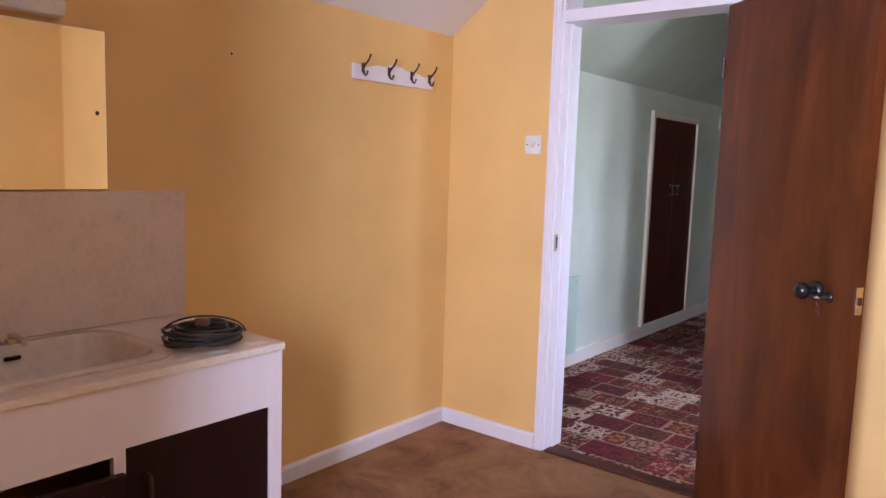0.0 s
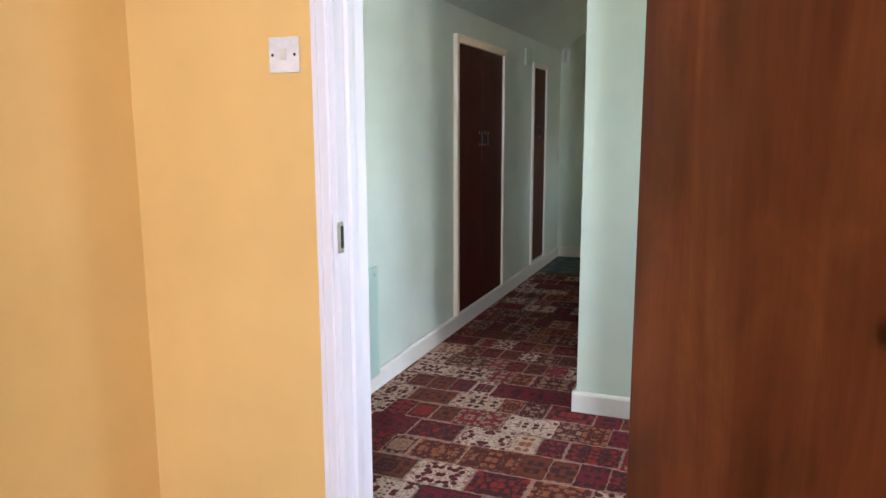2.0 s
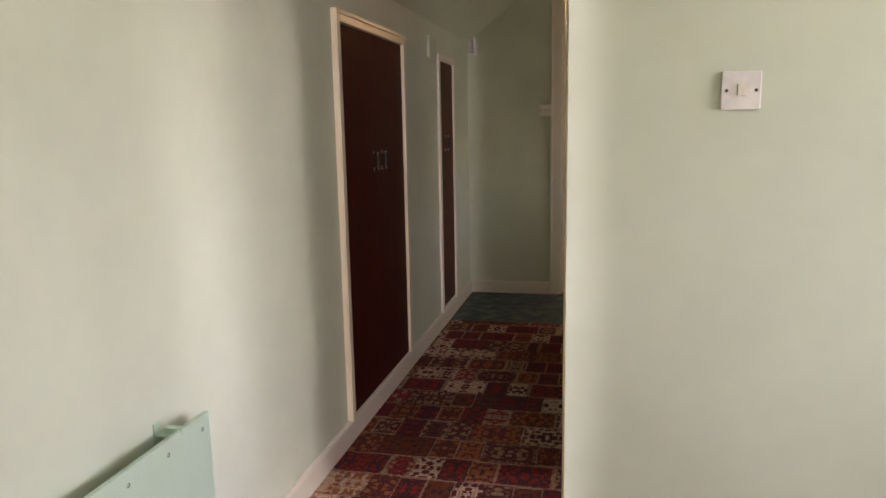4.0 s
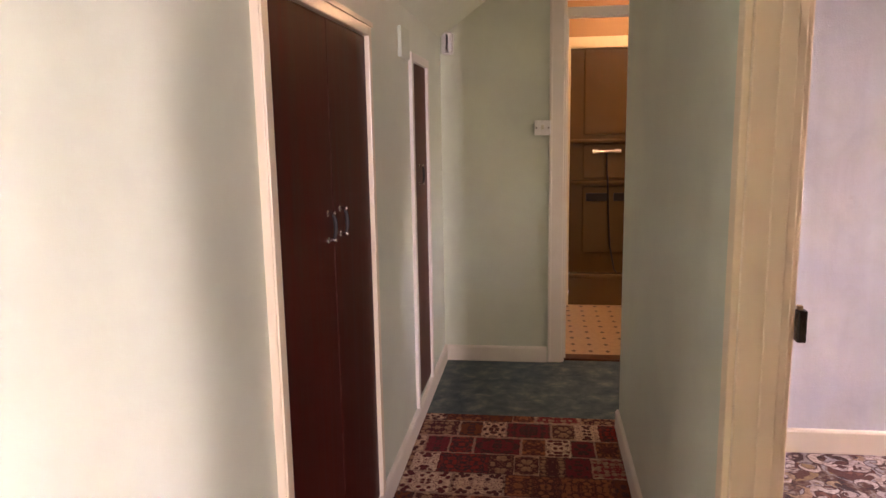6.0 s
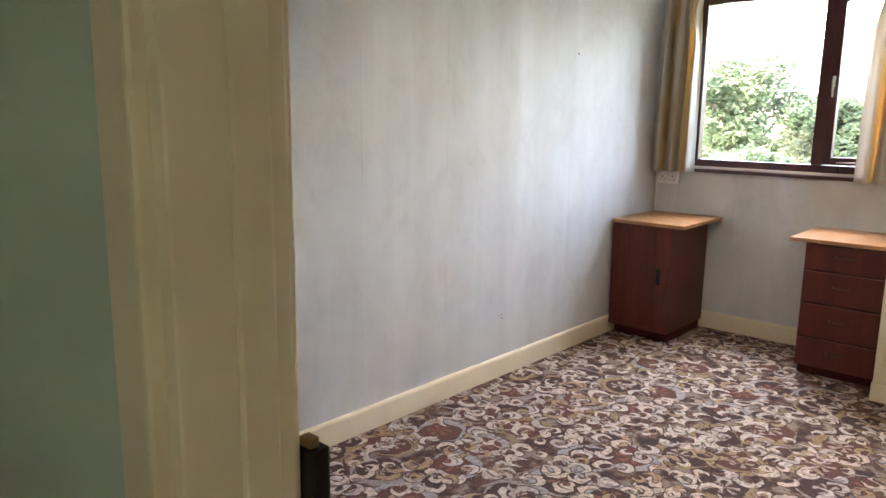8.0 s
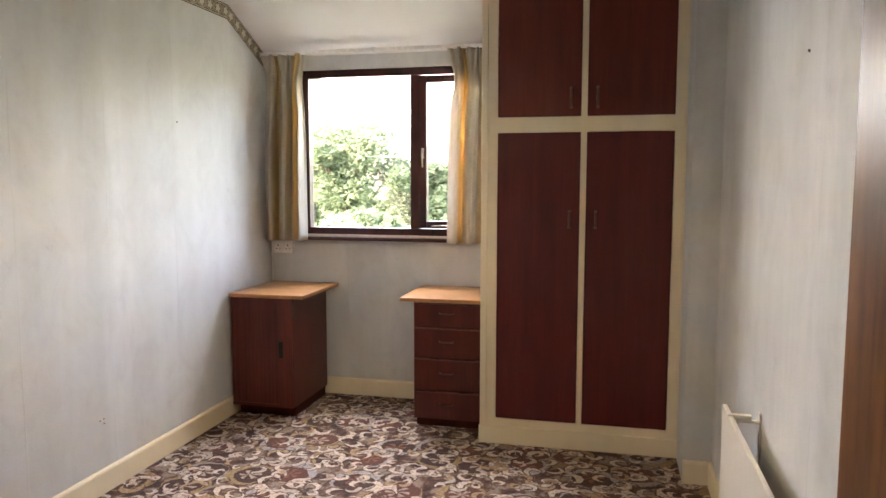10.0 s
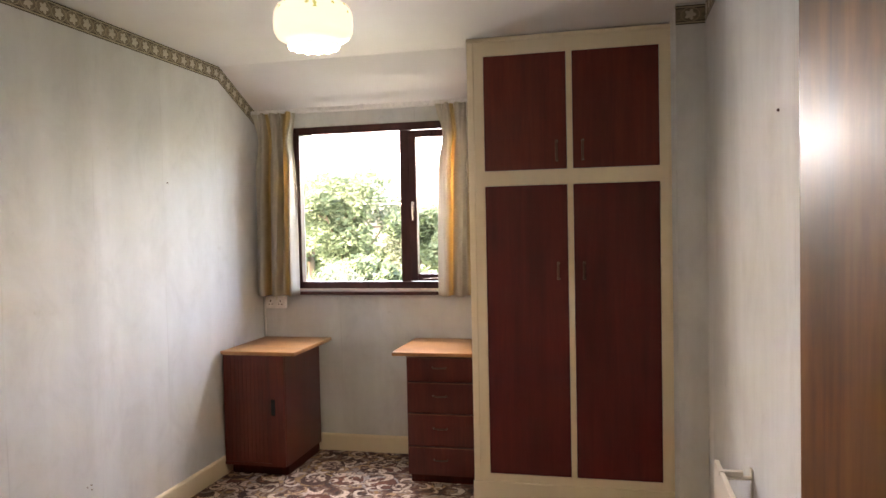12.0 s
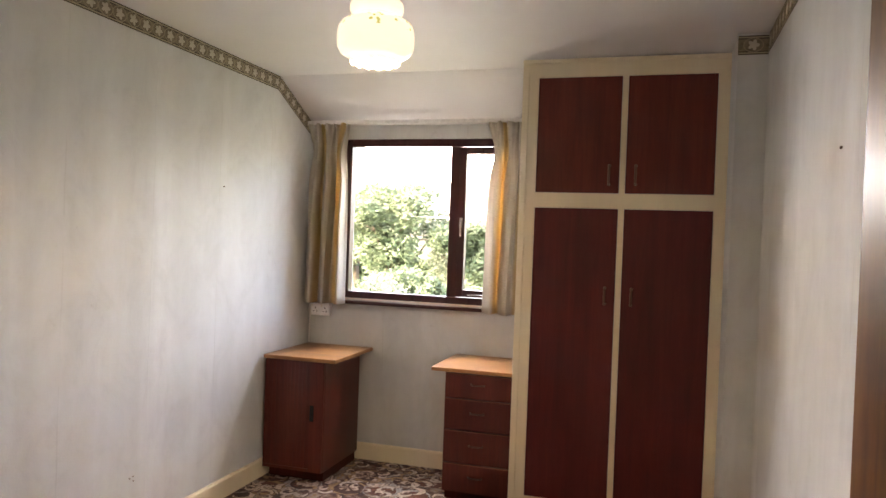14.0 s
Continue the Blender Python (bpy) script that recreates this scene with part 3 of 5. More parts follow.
# bathroom
structure("wall_bathroom_south", slab("y", 5.595, 5.64, -0.1, 2.3, 0.0, 2.6, [(T0, T1, 0.0, 2.40)]), BATHWALL, "warm painted bathroom wall round the door", "wall")
structure("wall_bathroom_west", slab("x", 0.35, 0.45, 5.64, 7.9, 0.0, 2.6), BATHWALL, "warm painted bathroom wall", "wall")
structure("wall_bathroom_east", slab("x", 2.2, 2.3, 5.64, 7.9, 0.0, 2.6), BATHWALL, "warm painted bathroom wall", "wall")
structure("wall_bathroom_north", slab("y", 7.03, 7.10, 0.45, 2.2, 0.0, 2.6, [(0.83, 1.65, 0.0, 2.06)]), BATHWALL, "warm painted wall round the shower alcove", "wall")
structure("ceiling_bathroom", box(bmesh.new(), 0.35, 5.64, 2.42, 2.3, 7.9, 2.5), CEIL, "white bathroom ceiling", "ceiling")


def skirting(name, runs, material, label, h=0.115, d=0.018):
    """Baseboard along straight runs ((x0, y0), (x1, y1), inward x, inward y), with a rounded top."""
    bm = bmesh.new()
    for (x0, y0), (x1, y1), nx, ny in runs:
        prof = [(0.0005, 0.0), (d, 0.0), (d, h - 0.012), (d * 0.75, h - 0.003), (d * 0.4, h), (0.0005, h)]
        a = [bm.verts.new((x0 + nx * p, y0 + ny * p, z)) for p, z in prof]
        b = [bm.verts.new((x1 + nx * p, y1 + ny * p, z)) for p, z in prof]
        bm.faces.new(a)
        bm.faces.new(b[::-1])
        for k in range(len(a)):
            bm.faces.new((a[k], a[(k + 1) % len(a)], b[(k + 1) % len(a)], b[k]))
    return structure(name, bm, material, label, "baseboard")


skirting("baseboard_yellow_room", [((XA, -1.53), (XA, 0), 1, 0), ((XA + 0.018, 0), (0.623, 0), 0, -1), ((1.498, 0), (XE, 0), 0, -1),
         ((XE, -0.018), (XE, YS), -1, 0), ((XE - 0.018, YS), (XA, YS), 0, 1)], WHITE, "white gloss painted baseboard in the yellow room", 0.074)
skirting("baseboard_corridor", [((0, 0.10), (0, YE), 1, 0), ((0.018, YE), (0.645, YE), 0, -1)], CREAM_DULL, "cream painted baseboard along the corridor", 0.098)
skirting("baseboard_landing", [((XC - 0.018, YF), (4.0, YF), 0, -1), ((XC, YF), (XC, 1.74), -1, 0)], CREAM_DULL, "cream painted baseboard below the landing wall", 0.095)
skirting("baseboard_corridor_east", [((XC, 2.62), (XC, 4.55), -1, 0)], CREAM_DULL, "cream painted baseboard past the bedroom door", 0.095)
skirting("baseboard_bedroom", [((XB + 0.018, YL), (XW, YL), 0, -1), ((XW, YL - 0.018), (XW, 2.8), -1, 0), ((XB, 2.62), (XB, YL), 1, 0),
         ((1.2, YR), (PX, YR), 0, 1), ((PX, YR + 0.018), (PX, PY), -1, 0)], CREAM, "cream gloss painted bedroom baseboard", 0.11)


def doorway(name, axis, p0, p1, u0, u1, head, sides, material, label, width=0.062, top=None, lining=0.022, stop=0.012, stop_at=None, bead=True):
    """Lining, stops and architraves of a doorway through a wall from p0 to p1; sides: which faces get architraves; top: height of a transom."""
    base = thing(name, (0, 0, 0), label, "door frame")
    base["kind"] = "structure"

    def put(pname, a0, a1, b0, b1, z0, z1, bevel=0.003):
        args = (a0, b0, z0, a1, b1, z1) if axis == "x" else (b0, a0, z0, b1, a1, z1)
        return block(pname, args, material, base, bevel)

    full = top if top else head
    put("lining", p0 - 0.002, p1 + 0.002, u0, u0 + lining, 0.002, full)
    put("lining", p0 - 0.002, p1 + 0.002, u1 - lining, u1, 0.002, full)
    put("head_lining", p0 - 0.003, p1 + 0.003, u0 + lining, u1 - lining, head - lining, head + (0.03 if top else 0))
    mid = stop_at if stop_at is not None else (p0 + p1) / 2
    for s in (u0 + lining, u1 - lining - stop):
        put("stop", mid - 0.002, mid + 0.03, s, s + stop, 0.004, head - lining)
    if top:
        put("head_lining", p0 - 0.003, p1 + 0.003, u0 + lining, u1 - lining, top - lining, top)
    for side in sides:
        q0, q1 = (p0 - 0.016, p0 - 0.0005) if side < 0 else (p1 + 0.0005, p1 + 0.016)
        r0, r1 = (p0 - 0.021, p0 - 0.014) if side < 0 else (p1 + 0.014, p1 + 0.021)
        put("architrave", q0, q1, u0 - width + 0.006, u0 + 0.008, 0.001, full + width, 0.004)
        put("architrave", q0, q1, u1 - 0.008, u1 + width - 0.006, 0.001, full + width, 0.004)
        if bead:
            put("architrave_bead", r0, r1, u0 - width + 0.010, u0 - width + 0.024, 0.001, full + width - 0.006, 0.003)
            put("architrave_bead", r0, r1, u1 + width - 0.024, u1 + width - 0.010, 0.001, full + width - 0.006, 0.003)
        put("architrave", q0, q1, u0 + 0.008, u1 - 0.008, full, full + width, 0.004)
    return base


frame_y = doorway("door_frame_1", "y", 0.0, 0.153, D0, D1, DZ, (-1, 1), WHITE, "white gloss painted door frame with a transom", 0.040, 2.34, 0.022, 0.012, 0.048)
block("transom_pane", (D0 + 0.03, 0.075, DZ + 0.035, D1 - 0.03, 0.08, 2.31), GLASS, frame_y, 0)
frame_b = doorway("door_frame_2", "x", XC, XB, B0, B1, BZ - 0.1, (-1, 1), CREAM_WARM, "cream gloss painted bedroom door frame with a warm tint", 0.046, BZ, 0.022, 0.005, None, False)
frame_t = doorway("door_frame_3", "y", YE, 5.64, T0, T1, 2.12, (-1, 1), CREAM_DULL, "cream painted bathroom door frame with a transom", 0.085, 2.40)

# unseen windows that let daylight in
for nm, ax, p, (u0, u1, z0, z1) in (("window_1", "y", YS - 0.1, WY), ("window_2", "x", 4.0, WL), ("window_4", "x", 2.2, WP)):
    win = tagged(thing(nm, (p, u0, z0) if ax == "x" else (u0, p, z0), "white framed window with clear panes", "window"), kind="structure")
    def put(pname, a0, b0, c0, a1, b1, c1, material, bevel, ax=ax):
        args = (a0, b0, c0, a1, b1, c1) if ax == "x" else (b0, a0, c0, b1, a1, c1)
        return block(pname, args, material, win, bevel)

    for b in ((p + 0.03, u0, z0, p + 0.09, u0 + 0.06, z1), (p + 0.03, u1 - 0.06, z0, p + 0.09, u1, z1),
              (p + 0.03, u0 + 0.06, z0, p + 0.09, u1 - 0.06, z0 + 0.06), (p + 0.03, u0 + 0.06, z1 - 0.06, p + 0.09, u1 - 0.06, z1)):
        put("window_frame", *b, WHITE, 0.003)
    pane = put("pane", p + 0.058, u0 + 0.06, z0 + 0.06, p + 0.062, u1 - 0.06, z1 - 0.06, GLASS, 0)
    pane.visible_shadow = False

# ---- thresholds and strike plates ----
tagged(block("threshold_yellow_room", (D0 + 0.022, -0.012, 0.0, D1 - 0.022, 0.075, 0.012), CUP2, None, 0.004), "dark wooden threshold strip under the door", "threshold", "", "structure")
tagged(block("threshold_bathroom", (T0 + 0.02, 5.57, 0.0, T1 - 0.02, 5.675, 0.012), SAPELE, None, 0.004), "reddish wooden threshold strip at the bathroom", "threshold", "", "structure")
strike = part("strike_plate", box(bmesh.new(), D0 + 0.0225, -0.010, 0.97, D0 + 0.025, 0.018, 1.05, 0.001), CHROME, frame_y, "worn metal strike plate")
block("strike_slot", (D0 + 0.0245, 0.006, 0.982, D0 + 0.0262, 0.016, 1.038), BLACK, frame_y, 0)
block("latch_keeper", (XB + 0.0165, 2.527, 1.058, XB + 0.034, 2.550, 1.122), BLACK, frame_b, 0.003, "black metal latch keeper")
block("latch_bolt_plate", (XB + 0.0165, 2.531, 1.1225, XB + 0.026, 2.545, 1.131), BRASS, frame_b, 0.001)


# ---- doors ----
def knob_set(door, x, z, side, material):
    """A round knob on its rose, a keyhole cover and the key, on the face y = 0 of a door."""
    s = side
    rot = Matrix.Rotation(radians(90 if s < 0 else -90), 4, "X")
    k = part("knob", lathe(bmesh.new(), [(0.0, 0.078), (0.012, 0.077), (0.022, 0.071), (0.027, 0.06), (0.026, 0.049), (0.019, 0.04), (0.012, 0.034), (0.012, 0.008), (0.012, 0.0)], 20,
             Matrix.Translation((x, 0, z)) @ rot), material, door, "glossy black round knob", True, True)
    part("rose", lathe(bmesh.new(), [(0.0, 0.016), (0.024, 0.016), (0.03, 0.010), (0.031, 0.0)], 20, Matrix.Translation((x, 0, z)) @ rot), material, door, "", True, True)
    part("keyhole_cover", lathe(bmesh.new(), [(0.0, 0.007), (0.014, 0.007), (0.017, 0.004), (0.018, 0.0)], 16, Matrix.Translation((x + 0.055, 0, z - 0.012)) @ rot), material, door, "", True, True)
    bm = bmesh.new()
    kx, kz = x + 0.055, z - 0.012
    tube(bm, [(kx, s * 0.004, kz), (kx, s * 0.034, kz)], 0.003, 8)
    tube(bm, [(kx + 0.011 * math.cos(a), s * 0.044 + s * 0.010 * math.sin(a), kz) for a in (2 * math.pi * i / 14 for i in range(15))], 0.0025, 6)
    part("key", bm, CHROME, door, "metal key in the lock", True, True)
    return k


def door_leaf(name, m, w, h, front, label, material, knob_x, knob_z, lock_z):
    """A flush door hung at its own origin, along x; front: the side of its face y = 0."""
    d = thing(name, (0, 0, 0), label, "door", "", m)
    y0, y1 = (0.0, 0.04) if front < 0 else (-0.04, 0.0)
    leaf = part("leaf", box(bmesh.new(), 0.003, y0, 0.012, w, y1, h, 0.002), material, d, "", False, True)
    knob_set(leaf, knob_x, knob_z, front, BLACK)
    part("lock_face", box(bmesh.new(), w - 0.0005, (y0 + y1) / 2 - 0.012, lock_z - 0.042, w + 0.003, (y0 + y1) / 2 + 0.012, lock_z + 0.042, 0.001), CHROME, leaf, "worn metal lock face plate", False, True)
    block("latch_bolt", (w + 0.002, (y0 + y1) / 2 - 0.006, lock_z - 0.012, w + 0.008, (y0 + y1) / 2 + 0.006, lock_z + 0.012), BRONZE, leaf, 0.001, "", True)
    for hz in (0.22, 1.72):
        part("hinge", tube(bmesh.new(), [(0, -0.004 if front < 0 else 0.004, hz), (0, -0.004 if front < 0 else 0.004, hz + 0.08)], 0.006, 10), BRONZE, leaf, "", True, True)
    return d


door_y = door_leaf("door_1", pose(1.409, -0.034, 0, 0, 0, -39.4), 0.758, 1.995, -1, "open flush door in reddish brown varnished veneer", SAPELE, 0.607, 0.992, 0.985)
tag = bmesh.new()
box(tag, 0.661, -0.046, 0.925, 0.679, -0.043, 0.957, 0.001)
tube(tag, [(0.67 + 0.008 * math.cos(a), -0.045, 0.966 + 0.010 * math.sin(a)) for a in (2 * math.pi * i / 12 for i in range(13))], 0.0015, 6)
part("key_tag", tag, CUP2, door_y, "brown key tag on a ring", False, True)
door_b = door_leaf("door_2", pose(XB + 0.005, 1.788, 0, 0, 0, 6.3), 0.762, 2.005, 1, "open bedroom door in glossy brown varnished veneer", OAKDOOR, 0.632, 1.062, 1.05)


# ---- yellow room: vanity ----
vanity = thing("vanity_unit", (0.33, -2.1, 0), "white painted vanity unit with dark brown cupboard doors", "vanity")
VX, VY0, VY1, VZ = 0.615, -2.72, -1.535, 0.768
part("carcass", slab("x", VX - 0.02, VX, VY0, VY1, 0.0, VZ, [(-2.04, -1.584, 0.07, 0.596), (-2.66, -2.072, 0.07, 0.582)]), WHITE, vanity, "white painted front frame")
block("side_panel", (XA + 0.001, VY1 - 0.018, 0.0, VX - 0.0205, VY1, VZ), WHITE, vanity)
block("side_panel", (XA + 0.001, VY0, 0.0, VX - 0.0205, VY0 + 0.018, VZ), WHITE, vanity)
block("shelf", (XA + 0.002, VY0 + 0.018, 0.06, VX - 0.021, VY1 - 0.018, 0.075), CUP2, vanity)


def cupboard_door(b, turn=None):
    bm = bmesh.new()
    box(bm, *b, 0.003, turn)
    return part("door", bm, VANITY_DARK, vanity, "dark brown cupboard door")


d_r = cupboard_door((VX - 0.019, -2.037, 0.074, VX - 0.001, -1.587, 0.592))
hinge = Matrix.Translation((VX, -2.66, 0)) @ Matrix.Rotation(radians(-5.5), 4, "Z") @ Matrix.Translation((-VX, 2.66, 0))
d_l = cupboard_door((VX - 0.012, -2.655, 0.074, VX + 0.006, -2.068, 0.556), hinge)
for dd, hy, off in ((d_r, -1.985, 0.0), (d_l, -2.13, 0.052)):
    bm = bmesh.new()
    tube(bm, [(VX - 0.002 + off, hy, 0.40), (VX + 0.022 + off, hy, 0.405), (VX + 0.026 + off, hy, 0.43), (VX + 0.026 + off, hy, 0.48), (VX + 0.022 + off, hy, 0.505), (VX - 0.002 + off, hy, 0.51)], 0.006, 8)
    part("handle", bm, BRONZE, dd, "small dark pull handle", True)

worktop = thing("vanity_worktop", (0.33, -2.1, VZ), "beige vanity worktop with a chipped front edge", "worktop")
HX0, HX1, HY0, HY1 = 0.14, 0.53, -2.42, -1.86
bm = slab("x", VZ + 0.0005, VZ + 0.024, VY0 - 0.004, VY1 + 0.004, XA + 0.001, VX + 0.008, [(HY0, HY1, HX0, HX1)])
bmesh.ops.transform(bm, matrix=Matrix(((0, 0, 1, 0), (0, 1, 0, 0), (1, 0, 0, 0), (0, 0, 0, 1))), verts=bm.verts[:])
part("slab", bm, STONE, worktop)
block("edging", (VX + 0.0085, VY0 - 0.004, VZ + 0.002, VX + 0.0115, VY1 + 0.003, VZ + 0.022), PLASTIC_OLD, worktop, 0.001, "loose pale edging strip")

rng = random.Random(12)
for fx, fy, fr in ((0.585, -1.74, 0.030), (0.575, -1.60, 0.036), (0.59, -1.86, 0.022)):
    bm = bmesh.new()
    rim = []
    for k in range(18):
        a = 2 * math.pi * k / 18
        q = fr * rng.uniform(0.6, 1.1)
        rim.append(bm.verts.new((fx + 0.7 * q * math.cos(a), fy + 1.5 * q * math.sin(a), VZ + 0.0242)))
    crest = bm.verts.new((fx, fy, VZ + 0.0275))
    for k in range(18):
        bm.faces.new((rim[k], rim[(k + 1) % 18], crest))
    part("filler_smear", bm, PLASTIC, worktop, "dried white filler smear", True)


def rounded_ring(bm, cx, cy, hx, hy, r, z, n=6):
    vs = []
    for sx, sy, a0 in ((1, 1, 0), (-1, 1, 90), (-1, -1, 180), (1, -1, 270)):
        for i in range(n + 1):
            a = radians(a0 + 90 * i / n)
            vs.append(bm.verts.new((cx + sx * (hx - r) + r * math.cos(a), cy + sy * (hy - r) + r * math.sin(a), z)))
    return vs


bm = bmesh.new()
BZ0 = VZ + 0.0245
rings = [rounded_ring(bm, 0.335, -2.14, hx, hy, r, BZ0 + z) for hx, hy, r, z in
         ((0.225, 0.31, 0.10, 0.0), (0.225, 0.31, 0.10, 0.008), (0.215, 0.30, 0.10, 0.012), (0.185, 0.27, 0.09, 0.010), (0.178, 0.262, 0.09, 0.0),
          (0.16, 0.24, 0.09, -0.07), (0.12, 0.19, 0.08, -0.12), (0.03, 0.03, 0.029, -0.13))]
for a, b in zip(rings, rings[1:]):
    for k in range(len(a)):
        bm.faces.new((a[k], a[(k + 1) % len(a)], b[(k + 1) % len(b)], b[k]))
basin = tagged(part("basin", bm, ENAMEL, None, "", True), "beige ceramic basin set into the worktop", "basin")
part("waste", lathe(bmesh.new(), [(0.0, 0.004), (0.025, 0.004), (0.03, 0.0)], 16, Matrix.Translation((0.335, -2.14, BZ0 - 0.131))), CHROME, basin, "chrome waste", True)
part("overflow_slot", box(bmesh.new(), 0.168, -2.16, BZ0 - 0.03, 0.178, -2.115, BZ0 - 0.018, 0.003), BLACK, basin)
tap = thing("basin_tap", (0.125, -2.12, BZ0), "small chrome tap on the basin rim", "tap")
part("body", lathe(bmesh.new(), [(0.0, 0.0), (0.022, 0.0), (0.02, 0.012), (0.013, 0.014), (0.012, 0.026), (0.0, 0.026)], 16, Matrix.Translation((0.128, -2.12, BZ0 + 0.012))), CHROME, tap, "", True)
part("spout", tube(bmesh.new(), [(0.128, -2.12, BZ0 + 0.026), (0.165, -2.12, BZ0 + 0.034), (0.205, -2.12, BZ0 + 0.03), (0.215, -2.12, BZ0 + 0.018)], 0.009, 10), CHROME, tap, "", True)
part("handle", lathe(bmesh.new(), [(0.0, 0.03), (0.02, 0.028), (0.024, 0.018), (0.019, 0.004), (0.01, 0.0)], 12, Matrix.Translation((0.128, -2.175, BZ0 + 0.012))), CHROME, tap, "", True)

tagged(block("splashback", (XA + 0.0005, VY0, VZ + 0.026, XA + 0.012, -1.518, 1.234), STONE, None, 0.002), "mottled beige laminate splashback above the worktop", "splashback")
mirror = thing("mirror", (XA, -2.1, 1.238), "frameless wall mirror fixed with small screws", "mirror")
block("backing", (XA + 0.0005, -2.5, 1.238, XA + 0.008, -1.792, 1.737), CUP2, mirror, 0.001)
block("glass", (XA + 0.0085, -2.5, 1.239, XA + 0.013, -1.793, 1.736), MIRROR, mirror, 0.001)
for y, z in ((-1.822, 1.48), (-2.46, 1.48)):
    part("screw_cap", lathe(bmesh.new(), [(0.0, 0.005), (0.005, 0.004), (0.007, 0.0)], 12, Matrix.Translation((XA + 0.013, y, z)) @ Matrix.Rotation(radians(90), 4, "Y")), BRONZE, mirror, "", True)
ml = thing("mirror_light", (XA, -2.2, 1.75), "white strip light above the mirror", "light")
block("housing", (XA + 0.0005, -2.42, 1.752, XA + 0.06, -1.93, 1.80), PLASTIC, ml, 0.006)
block("diffuser", (XA + 0.018, -2.40, 1.8005, XA + 0.075, -1.95, 1.85), PLASTIC, ml, 0.012)

# coil of cable on the worktop
rng = random.Random(4)
CABLE = simple("dark_grey_cable", (0.045, 0.042, 0.04), 0.45)
coil = thing("cable_coil", (0.49, -1.70, BZ0), "coiled dark grey electric cable lying on the worktop", "cable")
bm = bmesh.new()
pts = []
for i in range(15 * 22):
    a = 2 * math.pi * i / 22
    turn = i / 22
    r = 0.088 + 0.018 * math.sin(turn * 2.1) + 0.006 * math.sin(a * 3 + turn)
    z = BZ0 + 0.006 + 0.0028 * turn + 0.006 * math.sin(a + turn * 1.7) + 0.006
    pts.append((0.475 + r * math.cos(a) + 0.008 * math.sin(turn * 3), -1.715 + 1.08 * r * math.sin(a) + 0.008 * math.cos(turn * 2.3), z))
tube(bm, pts, 0.0042, 6)
part("cable", bm, CABLE, coil, "", True)
bm = bmesh.new()
tube(bm, [(0.475 + 0.07 * math.cos(a), -1.715 + 0.095 * math.cos(a), BZ0 + 0.035 + 0.050 * math.sin(a)) for a in (math.pi * i / 20 for i in range(21))], 0.003, 6)
part("loose_loop", bm, CABLE, coil, "", True)
bm = bmesh.new()
box(bm, -0.02, -0.016, 0, 0.02, 0.016, 0.026, 0.006, Matrix.Translation((0.455, -1.71, BZ0 + 0.050)) @ Matrix.Rotation(0.6, 4, "Z"))
part("plug", bm, simple("brown_plug", (0.16, 0.08, 0.05), 0.4), coil, "brown plug")

# coat rack
rack = thing("coat_rack", (XA, -0.43, 1.72), "white wooden coat rack with four dark double hooks", "coat rack")
bm = bmesh.new()
outline = []
for i in range(41):
    y = -0.705 + 0.535 * i / 40
    u = (y + 0.4375) / 0.2675
    outline.append((y, 1.775 + 0.022 * max(0.0, math.cos(u * math.pi / 1.1)) + 0.006 * math.cos(u * math.pi * 4)))
loop = [(y, z) for y, z in outline] + [(-0.17, 1.715), (-0.705, 1.715)]
fa = [bm.verts.new((XA + 0.0005, y, z)) for y, z in loop]
fb = [bm.verts.new((XA + 0.018, y, z)) for y, z in loop]
bm.faces.new(fa)
bm.faces.new(fb[::-1])
for k in range(len(fa)):
    bm.faces.new((fa[k], fa[(k + 1) % len(fa)], fb[(k + 1) % len(fb)], fb[k]))
part("board", bm, WHITE, rack)
for hy in (-0.655, -0.49, -0.335, -0.205):
    bm = bmesh.new()
    x = XA + 0.018
    tube(bm, [(x + 0.003, hy, 1.775), (x + 0.005, hy, 1.752), (x + 0.010, hy, 1.737), (x + 0.021, hy, 1.731), (x + 0.029, hy, 1.739), (x + 0.030, hy, 1.750)], [0.005, 0.005, 0.0045, 0.004, 0.004, 0.005], 8)
    tube(bm, [(x + 0.003, hy, 1.762), (x + 0.016, hy, 1.778), (x + 0.035, hy, 1.794), (x + 0.045, hy, 1.809), (x + 0.047, hy, 1.820)], [0.005, 0.0045, 0.004, 0.004, 0.0055], 8)
    box(bm, x, hy - 0.008, 1.745, x + 0.004, hy + 0.008, 1.786, 0.002)
    part("hook", bm, BRONZE, rack, "dark metal double hook", True)


def nail(place, normal, surface, material=BRONZE):
    m = look(place, Vector(place) - Vector(normal))
    return tagged(part("nail", lathe(bmesh.new(), [(0.0, 0.006), (0.003, 0.006), (0.0045, 0.003), (0.0035, 0.0)], 10, m), material, None, "", True), "small old nail stuck in the " + surface, "nail")


nail((XA, -1.315, 1.735), (1, 0, 0), "yellow wall")
nail((4.40, YL, 1.73), (0, -1, 0), "pale papered wall")
# nail heads reused here as the faint marks of filled screw holes
for dx, dz in ((-0.012, 0.006), (0.012, 0.009), (0.014, -0.012)):
    nail((3.737 + dx, YL, 0.33 + dz), (0, -1, 0), "papered wall low above the baseboard, marking a filled screw hole", CHROME)
nail((3.013, YR, 1.755), (0, 1, 0), "pale papered wall")


